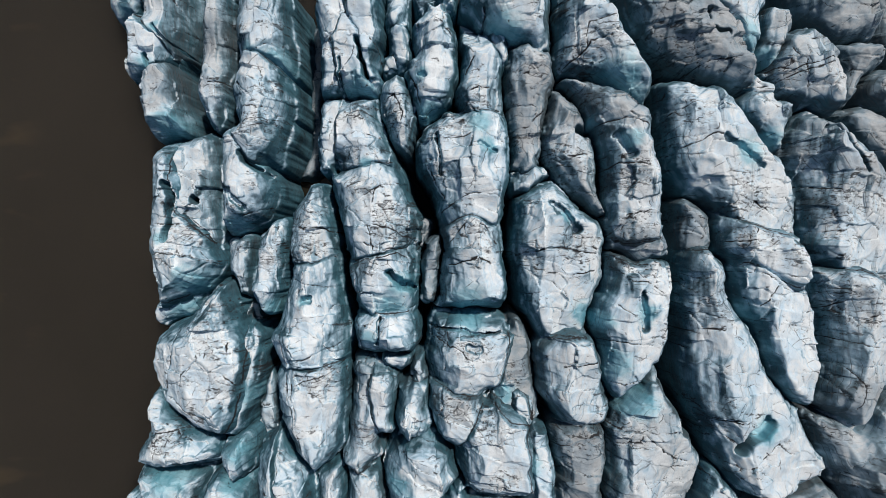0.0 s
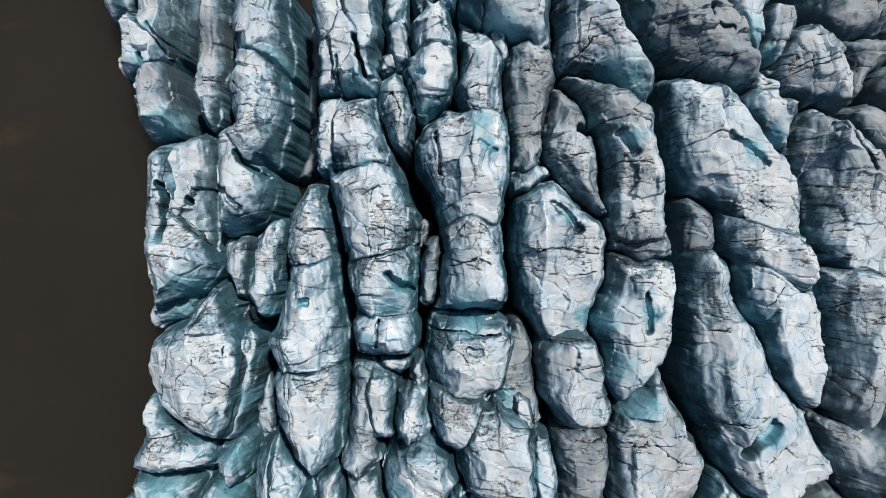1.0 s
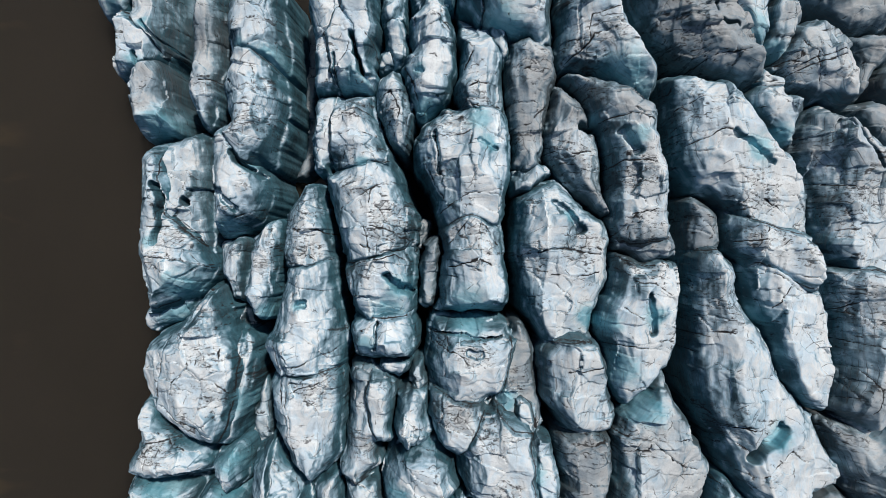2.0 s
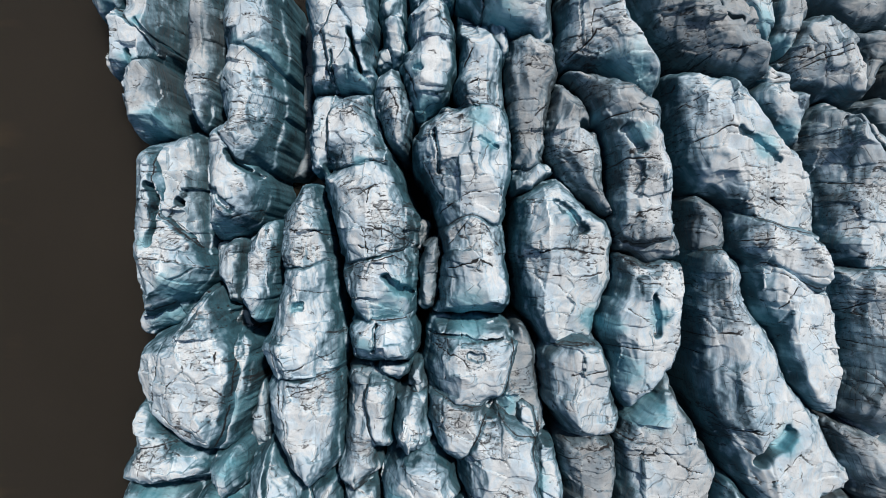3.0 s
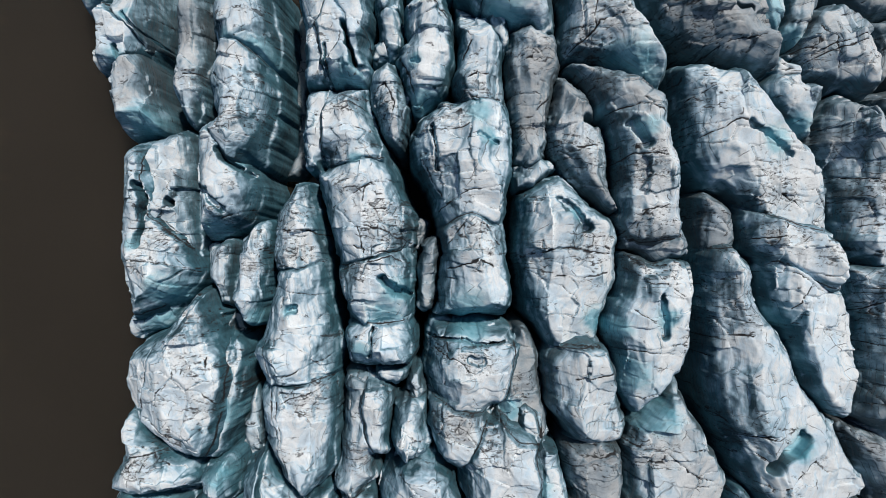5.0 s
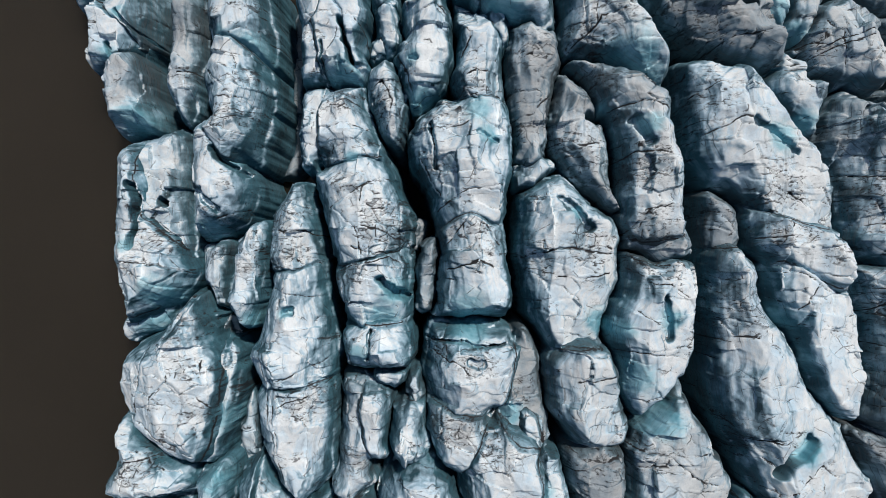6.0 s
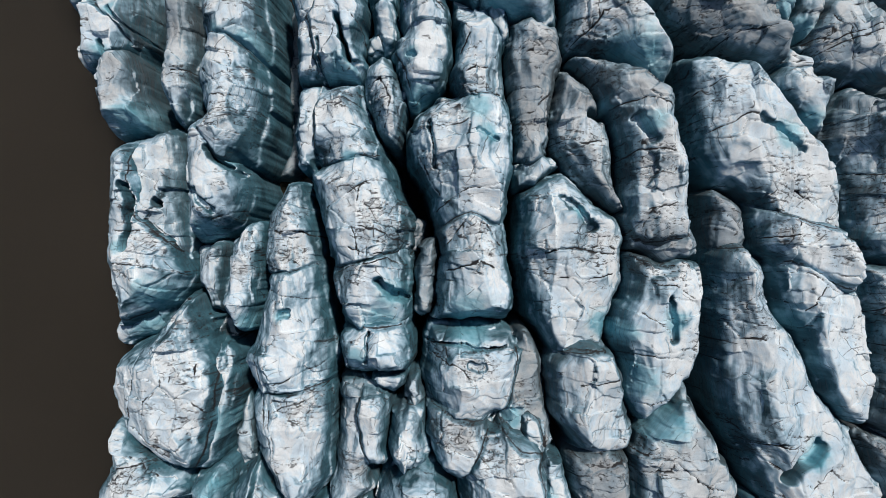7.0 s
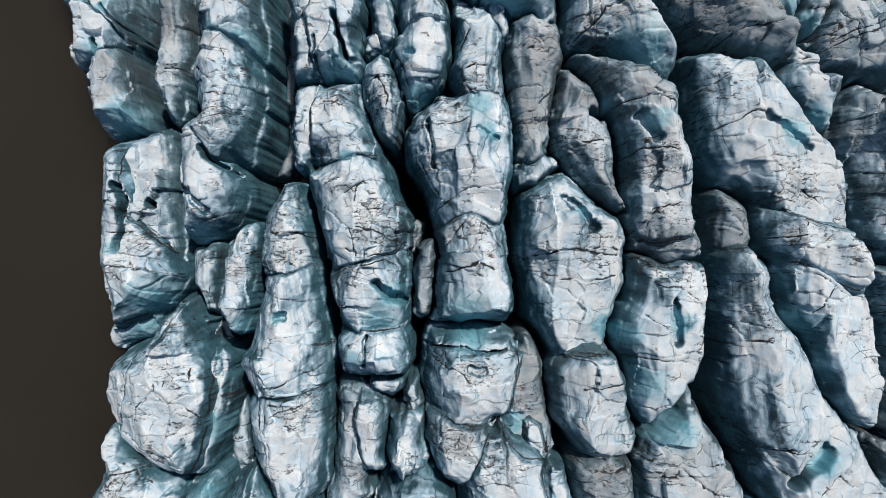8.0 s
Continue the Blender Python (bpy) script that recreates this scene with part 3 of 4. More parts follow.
ice("white ice ridge with glassy blue breaks and steep teal side",
    block(0.5, 1.5, 0.25, [(-23.5, 30.1), (-17.9, 29.5), (-16.8, 23.8), (-16.6, 20.8), (-17.3, 19.8), (-19.8, 21.5), (-21.9, 22.4), (-23.2, 22.1), (-23.7, 25.0)],
          cuts=[(-21.5, 25.1, 160, 0.35), (-18.3, 23.5, 350, 2.4), (-20.9, 22.0, 270, 2.5)],
          cracks=[(0.11, 0.4, (-21.0, 21.7), (-19.6, 22.7), (-16.6, 22.2))],
          clear=[(-19.0, 20.8, 1.5), (-22.0, 22.5, 0.8)],
          name="head"),
    block(1, 1.6, 0.25, [(-22.7, 21.1), (-21.4, 21.6), (-19.7, 20.9), (-17.1, 18.8), (-16.8, 15.6), (-17.4, 13.1), (-18.6, 9.7), (-20.3, 9.7), (-21.7, 10.9), (-23.3, 14.0), (-23.8, 15.9), (-23.9, 19.4)],
          cuts=[(-21.3, 19.3, 135, 0.25), (-18.3, 16.0, 0, 2.4), (-19.3, 12.1, 300, 1.2), (-21.3, 12.5, 220, 0.75)],
          cracks=[(0.12, 0.6, (-23.3, 18.9), (-21.5, 17.2), (-19.8, 15.7)), (0.12, 0.5, (-23.3, 15.9), (-21.5, 15.8), (-19.1, 15.5), (-17.8, 14.5)), (0.1, 0.4, (-19.1, 15.5), (-17.5, 13.7)), (0.1, 0.3, (-20.5, 20.6), (-20.0, 18.7))],
          soil=[(-20.7, 13.4, 1.8)],
          name="crest"),
    block(0.3, 1.4, 0.2, [(-25.3, 12.8), (-24.3, 13.7), (-22.6, 11.4), (-20.9, 9.5), (-19.7, 9.0), (-18.9, 7.0), (-19.3, 5.4), (-20.4, 3.6), (-24.5, 2.1), (-25.4, 2.8), (-25.5, 8.4)],
          cuts=[(-21.6, 7.0, 230, 0.35), (-18.9, 6.3, 340, 2), (-21.6, 4.3, 265, 1.5)],
          cracks=[(0.3, 1.5, (-22.7, 10.9), (-21.0, 8.9)), (0.4, 0.7, (-24.8, 7.1), (-22.7, 4.8)), (0.35, 1.4, (-20.3, 8.5), (-20.1, 8.4)), (0.1, 0.4, (-25.1, 2.9), (-22.4, 4.0), (-20.0, 4.8))],
          soil=[(-22.3, 3.2, 1.8)],
          clear=[(-21.1, 9.9, 0.8), (-23.8, 2.3, 1.2)],
          name="foot"))
ice("ragged thin ice flake in a black crevasse",
    block(-5, 0.5, 0.4, [(-21.3, -18.8), (-20.3, -14.9), (-20.1, -21.6), (-21.0, -22.0), (-21.7, -21.0)],
          steep=1.8))
ice("small cracked ice fin with a white foot",
    block(-0.5, 0.9, 0, [(-20.0, 1.2), (-17.9, 3.0), (-18.1, 0.7), (-18.4, -3.7), (-18.8, -6.0), (-19.7, -6.9), (-21.1, -4.9), (-20.5, -1.2)],
          cuts=[(-19.2, -2.5, 20, 0.8)],
          soil=[(-19.2, 0.7, 1.8), (-19.4, -1.4, 1.2)],
          clear=[(-19.5, -6.6, 0.9)]))
ice("white ice block with a grooved top",
    block(-0.3, 1.4, 0, [(-21.0, -23.1), (-19.4, -21.1), (-18.6, -21.2), (-16.7, -23.5), (-14.8, -25.2), (-14.7, -30.7), (-21.3, -31.4), (-21.2, -26.2)],
          cuts=[(-17.8, -23.7, 60, 0.7)],
          cracks=[(0.22, 1.2, (-19.4, -20.8), (-19.3, -24.6), (-19.1, -28.4))],
          steep=1.8))
ice("dark dirty ice fin deep in a crevasse",
    block(-10, 0.8, 1.3, [(-16.2, 27.3), (-15.1, 29.3), (-14.9, 23.8), (-15.6, 16.8), (-15.9, 9.9), (-17.7, 9.3), (-16.7, 14.1), (-16.6, 20.4)],
          steep=1.8))
ice("long bright ice ridge with a dirty upper end and lined side",
    block(0, 1.4, 0, [(-16.5, 4.1), (-14.6, 6.9), (-13.1, 6.9), (-12.7, 3.8), (-11.9, -0.6), (-14.0, -1.7), (-16.7, -1.3), (-16.9, 1.3)],
          cuts=[(-14.7, 2.5, 0, 0.9), (-15.7, 2.5, 190, 0.4)],
          cracks=[(0.1, 0.5, (-16.8, 2.4), (-13.8, 2.4), (-11.9, 1.8)), (0.1, 0.4, (-16.8, 0.7), (-14.5, 0.1), (-13.5, -1.2)), (0.1, 0.4, (-16.0, 4.9), (-13.8, 5.9))],
          soil=[(-15.7, 3.8, 1.8), (-15.7, 0.1, 2.1)],
          steep=1.8,
          name="head"),
    block(0.8, 1.8, 0, [(-16.6, -1.6), (-13.8, -1.8), (-11.9, -0.9), (-11.8, -3.6), (-11.0, -7.3), (-10.6, -10.9), (-11.0, -12.2), (-17.8, -13.1), (-19.1, -10.0), (-18.2, -7.5), (-17.0, -3.7)],
          cuts=[(-13.6, -4.8, 350, 0.8), (-16.8, -9.8, 185, 0.75)],
          cracks=[(0.1, 0.5, (-16.9, -3.3), (-15.0, -3.8), (-12.1, -4.4)), (0.45, 1.2, (-15.3, -5.6), (-14.8, -5.6)), (0.12, 0.5, (-16.2, -12.2), (-13.7, -11.4), (-10.8, -10.2)), (0.09, 0.3, (-18.3, -8.0), (-17.9, -11.1), (-17.2, -12.9))],
          clear=[(-15.3, -5.7, 0.6)],
          steep=1.8,
          name="crest"),
    block(0.6, 1.8, 0, [(-18.1, -13.4), (-11.3, -12.5), (-10.9, -15.9), (-11.3, -21.8), (-13.9, -24.4), (-16.4, -22.3), (-18.2, -19.4), (-18.5, -15.7)],
          cuts=[(-15.6, -17.1, 185, 0.8), (-13.6, -21.8, 280, 0.8), (-11.7, -16.9, 0, 1.5)],
          cracks=[(0.09, 0.3, (-17.6, -13.6), (-17.1, -16.0), (-16.3, -19.7)), (0.09, 0.3, (-16.8, -14.8), (-16.4, -17.2), (-15.7, -21.5)), (0.1, 0.3, (-15.7, -14.7), (-13.7, -14.0), (-11.2, -12.7))],
          soil=[(-13.6, -13.9, 2.1)],
          steep=1.8,
          name="foot"))
ice("grey-blue ice sliver beside a black crevasse",
    block(-2, 1, 0, [(-14.0, -26.0), (-11.5, -24.6), (-11.4, -31.1), (-14.4, -31.4)],
          steep=1.8))
ice("split blue-white ice tower with a black slit in it",
    block(-0.5, 1, 0, [(-14.0, 29.5), (-10.8, 29.2), (-10.0, 25.1), (-10.9, 25.4), (-11.6, 23.5), (-12.9, 23.0), (-13.5, 25.7)],
          cuts=[(-11.3, 26.5, 20, 0.8)],
          steep=1.8,
          name="head"),
    block(0.5, 1.2, 0, [(-11.2, 23.1), (-10.2, 24.9), (-9.2, 23.1), (-8.9, 20.1), (-7.9, 17.8), (-7.7, 17.2), (-11.0, 17.2), (-11.3, 20.1)],
          cuts=[(-10.5, 22.4, 160, 0.4), (-9.2, 18.4, 270, 0.7)],
          cracks=[(0.2, 2.6, (-9.4, 22.8), (-8.9, 20.8), (-8.2, 18.8)), (0.17, 0.8, (-11.2, 20.7), (-11.4, 18.9), (-11.0, 16.7)), (0.1, 0.4, (-11.0, 19.3), (-10.0, 20.6), (-9.8, 21.8))],
          clear=[(-9.3, 17.3, 1.5)],
          steep=1.8,
          name="crest"),
    block(0.5, 1, 0, [(-10.0, 28.6), (-6.9, 28.3), (-6.6, 21.7), (-7.2, 18.4), (-7.7, 18.3), (-8.8, 23.1), (-10.1, 25.1)],
          cuts=[(-7.7, 23.4, 20, 0.8)],
          cracks=[(0.2, 2.6, (-9.4, 22.8), (-8.9, 20.8), (-8.2, 18.8)), (0.1, 0.4, (-8.7, 23.5), (-7.1, 21.9), (-6.7, 20.4))],
          steep=1.8,
          name="shoulder"),
    block(-0.5, 0.8, 0, [(-12.8, 22.2), (-11.6, 21.4), (-11.4, 17.4), (-13.1, 17.5), (-12.9, 20.0)],
          steep=1.8,
          name="flake"))
ice("long wrinkled ice ridge crossed by many dark cracks",
    block(-0.8, 0.8, 0, [(-13.0, 16.2), (-11.5, 16.4), (-11.4, 12.5), (-12.1, 9.4), (-13.0, 8.8), (-13.4, 10.8)],
          steep=1.8,
          name="flake"),
    block(0.5, 1.4, 0, [(-10.8, 16.0), (-7.4, 16.2), (-7.1, 14.0), (-6.4, 11.5), (-5.6, 9.4), (-6.3, 9.0), (-10.6, 8.6), (-11.1, 9.6), (-11.0, 14.1)],
          cuts=[(-8.9, 10.9, 200, 0.3), (-7.7, 12.6, 10, 0.8)],
          cracks=[(0.1, 0.4, (-10.5, 12.2), (-8.7, 12.6), (-6.9, 12.0)), (0.1, 0.4, (-10.5, 14.6), (-8.7, 14.8), (-6.9, 14.1))],
          soil=[(-8.9, 15.5, 1.7), (-9.9, 9.7, 1.5)],
          clear=[(-8.1, 8.9, 0.7)],
          steep=1.8,
          name="head"),
    block(0.8, 1.6, 0, [(-11.0, 8.4), (-5.3, 8.9), (-4.0, 5.7), (-2.7, 2.7), (-3.0, 0.7), (-5.6, -0.2), (-9.7, -0.9), (-10.9, 2.5), (-12.1, 6.8), (-11.9, 7.9)],
          cuts=[(-9.5, 4.2, 190, 0.45), (-4.0, 3.6, 0, 1.2)],
          cracks=[(0.1, 0.5, (-10.4, 4.5), (-8.6, 5.5), (-5.6, 7.2)), (0.1, 0.5, (-10.0, 4.4), (-8.0, 2.5), (-7.4, 0.1)), (0.1, 0.4, (-7.4, 3.9), (-5.6, 4.2), (-3.8, 3.9), (-2.6, 3.3)), (0.1, 0.4, (-7.4, 2.7), (-5.0, 2.1), (-2.9, 0.9)), (0.1, 0.4, (-8.3, 0.7), (-5.0, -0.2), (-2.9, 0.1)), (0.1, 0.4, (-5.0, 4.2), (-4.4, 6.0), (-3.8, 4.2)), (0.1, 0.4, (-7.4, 4.8), (-7.1, 6.3), (-5.6, 6.9))],
          soil=[(-4.9, 2.4, 2.7), (-8.6, 6.6, 1.2)],
          steep=1.8,
          name="crest"),
    block(0.3, 1.5, 0, [(-9.7, -1.2), (-5.6, -0.4), (-3.0, 0.3), (-3.4, -3.5), (-3.6, -6.6), (-8.8, -6.2), (-10.1, -2.4)],
          cuts=[(-5.6, -3.2, 300, 0.8), (-7.7, -4.1, 190, 0.4)],
          cracks=[(0.45, 2, (-5.7, -2.6), (-4.7, -3.5), (-3.3, -4.4)), (0.1, 0.4, (-9.8, -1.6), (-7.5, -0.9), (-5.0, -0.5), (-3.2, -1.4)), (0.1, 0.4, (-8.4, -5.7), (-5.6, -5.6), (-3.5, -6.6))],
          soil=[(-8.7, -1.7, 1.8)],
          clear=[(-4.5, -3.8, 1.3), (-5.6, -6.2, 1.5)],
          steep=1.8,
          name="foot"),
    block(0.2, 1.2, 0, [(-8.9, -7.4), (-3.7, -7.1), (-3.3, -10.0), (-3.7, -10.6), (-6.9, -10.7), (-8.9, -10.7), (-9.3, -9.1)],
          cracks=[(0.18, 0.9, (-7.0, -7.5), (-6.8, -9.0), (-7.1, -10.3))],
          clear=[(-7.8, -9.6, 0.8)],
          steep=1.8,
          name="toe"))
ice("low grey ice ridge with one bright worn crest",
    block(-0.5, 1, 0, [(-7.5, -12.9), (-5.6, -12.8), (-5.3, -15.1), (-5.6, -19.1), (-6.3, -19.6), (-7.2, -17.7), (-7.8, -15.9)],
          cuts=[(-6.3, -15.6, 180, 0.5)],
          steep=1.8,
          name="crest"),
    block(-1.5, 1, 0.6, [(-9.5, -12.5), (-7.7, -12.3), (-7.6, -18.6), (-7.2, -22.3), (-9.0, -24.5), (-10.6, -23.7), (-10.2, -18.8)],
          soil=[(-8.6, -20.7, 1.5)],
          steep=1.8,
          name="shoulder"),
    block(-2, 0.8, 0.5, [(-10.6, -25.4), (-7.3, -25.1), (-6.9, -27.4), (-7.3, -30.6), (-10.9, -31.0)],
          steep=1.8,
          name="foot"))
ice("small white ice chip wedged in a crevasse",
    block(-1.5, 0.6, 0, [(-6.0, -11.6), (-4.0, -11.8), (-4.2, -12.4), (-5.2, -12.9), (-6.2, -12.4)],
          steep=1.8))
ice("small blue ice splinters wedged between two ridges",
    block(-1.5, 0.8, 0, [(-6.1, 29.1), (-4.0, 28.9), (-4.3, 24.4), (-5.9, 24.3)],
          steep=1.8,
          name="head"),
    block(-1, 0.8, 0, [(-5.4, 23.2), (-4.4, 23.4), (-3.5, 21.3), (-3.7, 20.2), (-4.5, 19.8), (-5.3, 21.5)],
          steep=1.8,
          name="splinter"),
    block(-2.5, 0.5, 0, [(-6.4, 20.9), (-5.4, 20.9), (-5.2, 19.7), (-6.5, 19.1)],
          steep=1.8,
          name="chip"))
ice("dirty black-veined ice knob between ridges",
    block(-0.5, 1.2, 0.5, [(-6.2, 17.7), (-4.9, 18.7), (-3.6, 17.1), (-3.0, 15.2), (-3.6, 12.2), (-4.2, 10.7), (-5.0, 11.6), (-5.9, 14.1), (-6.5, 16.0)],
          cuts=[(-5.1, 14.5, 190, 0.4)],
          cracks=[(0.09, 0.4, (-6.0, 16.4), (-5.1, 16.7), (-4.3, 14.5), (-4.8, 12.1))],
          soil=[(-5.1, 14.5, 1.8)],
          steep=1.8))
ice("bright white ice splinter beside a black crevasse",
    block(-0.3, 1, 0, [(-4.3, -15.2), (-2.9, -13.9), (-2.0, -15.0), (-1.9, -18.2), (-1.7, -19.1), (-2.8, -20.2), (-4.2, -19.7), (-4.7, -16.9)],
          cracks=[(0.1, 0.5, (-4.1, -17.0), (-3.2, -17.9), (-2.3, -18.7))],
          soil=[(-2.3, -13.6, 1.2)],
          steep=1.8))
ice("small grey ice chip beside a black crevasse",
    block(-1.8, 0.6, 0.4, [(-3.0, -12.2), (-2.2, -11.9), (-2.1, -14.1), (-2.8, -14.3)],
          steep=1.8))
ice("small dark ice knob in a crevasse",
    block(-6, 0.5, 0.8, [(-2.9, 3.2), (-1.9, 2.8), (-2.2, 0.3), (-2.9, 0.3)],
          steep=1.8))
ice("large rounded white ice block with grey flank",
    block(0.3, 1.8, 0, [(-6.1, -23.0), (-4.7, -20.6), (-2.2, -19.1), (-1.0, -20.0), (0.7, -21.9), (1.2, -24.1), (0.2, -26.0), (-1.4, -29.1), (-5.0, -29.5), (-6.1, -26.0)],
          cuts=[(-4.1, -22.4, 170, 0.45), (-2.6, -24.6, 250, 0.45), (-1.4, -21.0, 40, 0.9)],
          cracks=[(0.1, 0.4, (-4.5, -20.8), (-3.2, -20.1), (-2.0, -19.1))],
          clear=[(-5.0, -25.7, 1.2)],
          steep=1.8))
ice("pointed white ice block with a blue foot",
    block(0.8, 1.7, 0, [(-3.3, 23.2), (-1.1, 25.4), (0.2, 24.5), (0.8, 22.3), (1.1, 18.8), (0.4, 16.0), (-0.9, 14.8), (-2.0, 14.3), (-2.8, 15.5), (-3.8, 19.0), (-3.6, 20.4), (-2.8, 20.5)],
          cuts=[(-2.3, 19.8, 180, 0.6), (-0.5, 20.9, 10, 1), (-1.4, 15.1, 270, 2.5)],
          cracks=[(0.22, 0.5, (-2.5, 18.7), (-1.8, 18.4)), (0.1, 0.4, (-3.8, 19.4), (-2.9, 17.7), (-2.3, 15.7)), (0.1, 0.3, (-1.4, 24.9), (-0.2, 23.6), (0.9, 22.6))],
          clear=[(-1.7, 14.7, 1.1), (-2.3, 18.6, 0.6)],
          steep=1.8,
          name="crest"),
    block(-1.5, 0.8, 0, [(-2.7, 28.8), (0.8, 28.4), (1.1, 25.9), (0.4, 25.9), (-0.8, 26.9), (-2.6, 25.9)],
          steep=1.8,
          name="head"))
ice("narrow grey ice fin in a crevasse",
    block(-3.5, 0.6, 0.7, [(-1.7, 0.6), (-0.6, 1.0), (-0.5, -3.6), (-1.2, -5.5), (-2.0, -5.4)],
          steep=1.8))
ice("ice ridge with ash-stained shoulders and blue broken end",
    block(0, 1.6, 0, [(2.1, 24.5), (3.3, 23.4), (4.3, 22.2), (5.6, 19.3), (6.1, 14.9), (5.8, 14.2), (2.4, 14.7), (2.0, 16.6), (2.6, 18.9), (2.2, 22.5)],
          cuts=[(3.5, 19.1, 190, 0.5), (4.3, 17.9, 0, 1.2), (3.8, 20.0, 100, 1)],
          cracks=[(0.12, 0.6, (1.8, 14.8), (3.8, 14.6), (6.1, 14.8)), (0.1, 0.4, (2.1, 16.1), (3.8, 17.0), (5.8, 16.7)), (0.1, 0.4, (2.4, 18.7), (3.3, 20.1))],
          soil=[(3.2, 14.8, 1.8)],
          steep=1.8,
          name="head"),
    block(-2, 0.5, 0, [(5.1, 22.7), (6.4, 22.0), (6.2, 19.9), (5.5, 21.2)],
          name="flake"),
    block(0.8, 1.7, 0, [(-1.8, 12.8), (0.4, 14.2), (2.7, 13.5), (6.0, 13.7), (6.2, 10.4), (6.1, 5.8), (5.5, 2.8), (2.7, 3.5), (0.4, 2.8), (-0.6, 5.9), (-2.0, 8.5), (-2.6, 10.1)],
          cuts=[(0.9, 6.4, 190, 0.3), (5.2, 8.0, 0, 0.5)],
          cracks=[(0.13, 0.7, (1.8, 13.6), (3.8, 12.4), (6.2, 10.9)), (0.18, 0.8, (-0.7, 12.2), (-0.4, 10.0), (-0.2, 7.9)), (0.22, 0.45, (3.9, 10.9), (5.4, 10.2)), (0.1, 0.4, (-0.2, 4.0), (2.6, 5.5), (5.8, 6.0)), (0.1, 0.4, (-1.7, 8.8), (0.1, 5.3)), (0.09, 0.3, (0.3, 11.6), (2.6, 11.8), (4.3, 12.9))],
          soil=[(0.3, 13.0, 1.8), (-1.1, 8.2, 1.5)],
          clear=[(4.6, 10.7, 0.8), (3.8, 13.0, 1.1)],
          steep=1.8,
          name="crest"),
    block(0.6, 1.5, 0, [(0.4, 2.2), (2.7, 3.0), (5.5, 2.1), (5.8, -2.3), (6.1, -4.3), (5.3, -6.0), (-0.4, -5.8), (0.2, -2.3)],
          cuts=[(3.5, -1.1, 180, 0.35), (2.6, -4.9, 270, 3), (5.0, -2.2, 0, 1)],
          cracks=[(0.1, 0.5, (0.8, -1.8), (3.5, -0.8), (5.8, -1.7)), (0.12, 0.5, (0.6, 0.6), (2.6, 3.1), (4.4, 2.4), (5.5, 0.5)), (0.1, 0.3, (2.1, 2.4), (2.6, 0.6))],
          soil=[(3.8, 0.9, 1.8), (0.9, 2.4, 1.5)],
          clear=[(2.7, -5.7, 1.8)],
          steep=1.8,
          name="foot"))
ice("low blue-grey ice step below rounded blocks",
    block(-2.5, 1, 0.4, [(1.0, -26.2), (3.1, -26.6), (8.2, -27.9), (7.6, -30.1), (0.4, -30.7)]))
ice("cluster of rounded ice blocks parted by thin black seams",
    block(0.3, 1.7, 0, [(-0.6, -7.1), (2.7, -6.8), (6.0, -7.7), (5.9, -11.6), (5.1, -13.7), (4.0, -14.8), (1.1, -14.1), (-1.0, -13.3), (-1.4, -11.8), (-1.0, -9.1)],
          cuts=[(2.1, -12.1, 225, 0.35), (4.5, -12.0, 330, 0.8), (2.6, -8.6, 80, 0.6)],
          cracks=[(0.16, 0.7, (-2.0, -8.3), (1.0, -8.4), (3.9, -8.8), (5.9, -8.6)), (0.4, 0.5, (2.7, -10.1), (3.8, -10.4)), (0.09, 0.3, (-0.8, -9.3), (1.5, -10.4), (3.2, -11.5))],
          soil=[(3.5, -10.0, 1.5), (-0.2, -9.0, 1.2)],
          clear=[(2.7, -7.2, 1.5)],
          name="crest"),
    block(-0.3, 1.2, 0.2, [(-1.3, -14.6), (0.9, -15.3), (3.8, -15.6), (2.6, -18.6), (1.3, -20.5), (0.2, -19.7), (-1.0, -17.3)],
          cuts=[(0.9, -17.5, 200, 0.4)],
          soil=[(1.5, -16.0, 1.8)],
          name="wedge"),
    block(0.6, 1.4, 0, [(2.0, -20.3), (4.6, -16.2), (6.6, -17.5), (8.3, -18.5), (8.5, -24.6), (7.7, -25.8), (3.4, -25.2), (1.8, -22.7)],
          cuts=[(3.8, -19.4, 190, 0.5), (6.0, -24.3, 265, 1.5)],
          cracks=[(0.1, 0.4, (2.1, -24.7), (4.4, -24.1), (8.0, -24.9))],
          soil=[(4.9, -17.3, 2.1), (6.6, -23.8, 1.2)],
          name="foot"),
    block(-0.3, 1, 0, [(8.9, -18.8), (10.0, -19.0), (10.7, -21.9), (10.7, -28.2), (9.4, -28.3), (8.8, -23.7)],
          cuts=[(9.9, -20.5, 180, 2)],
          clear=[(8.8, -22.5, 1.2)],
          name="flake"),
    block(-1.8, 1, 0.8, [(6.8, -13.0), (7.6, -7.6), (8.6, -9.7), (9.2, -12.3), (9.2, -17.3), (7.2, -17.1), (5.5, -15.5)],
          soil=[(7.4, -13.1, 1.2)],
          clear=[(6.3, -15.4, 1.2)],
          name="shoulder"),
    block(-1, 0.9, 0, [(7.0, -14.8), (7.7, -14.5), (8.6, -15.4), (9.0, -16.9), (8.6, -17.6), (7.6, -17.0)],
          name="knob"),
    block(-1.5, 0.8, 0, [(0.5, -27.1), (1.6, -25.1), (2.9, -27.4), (1.3, -29.7)],
          name="chip"))
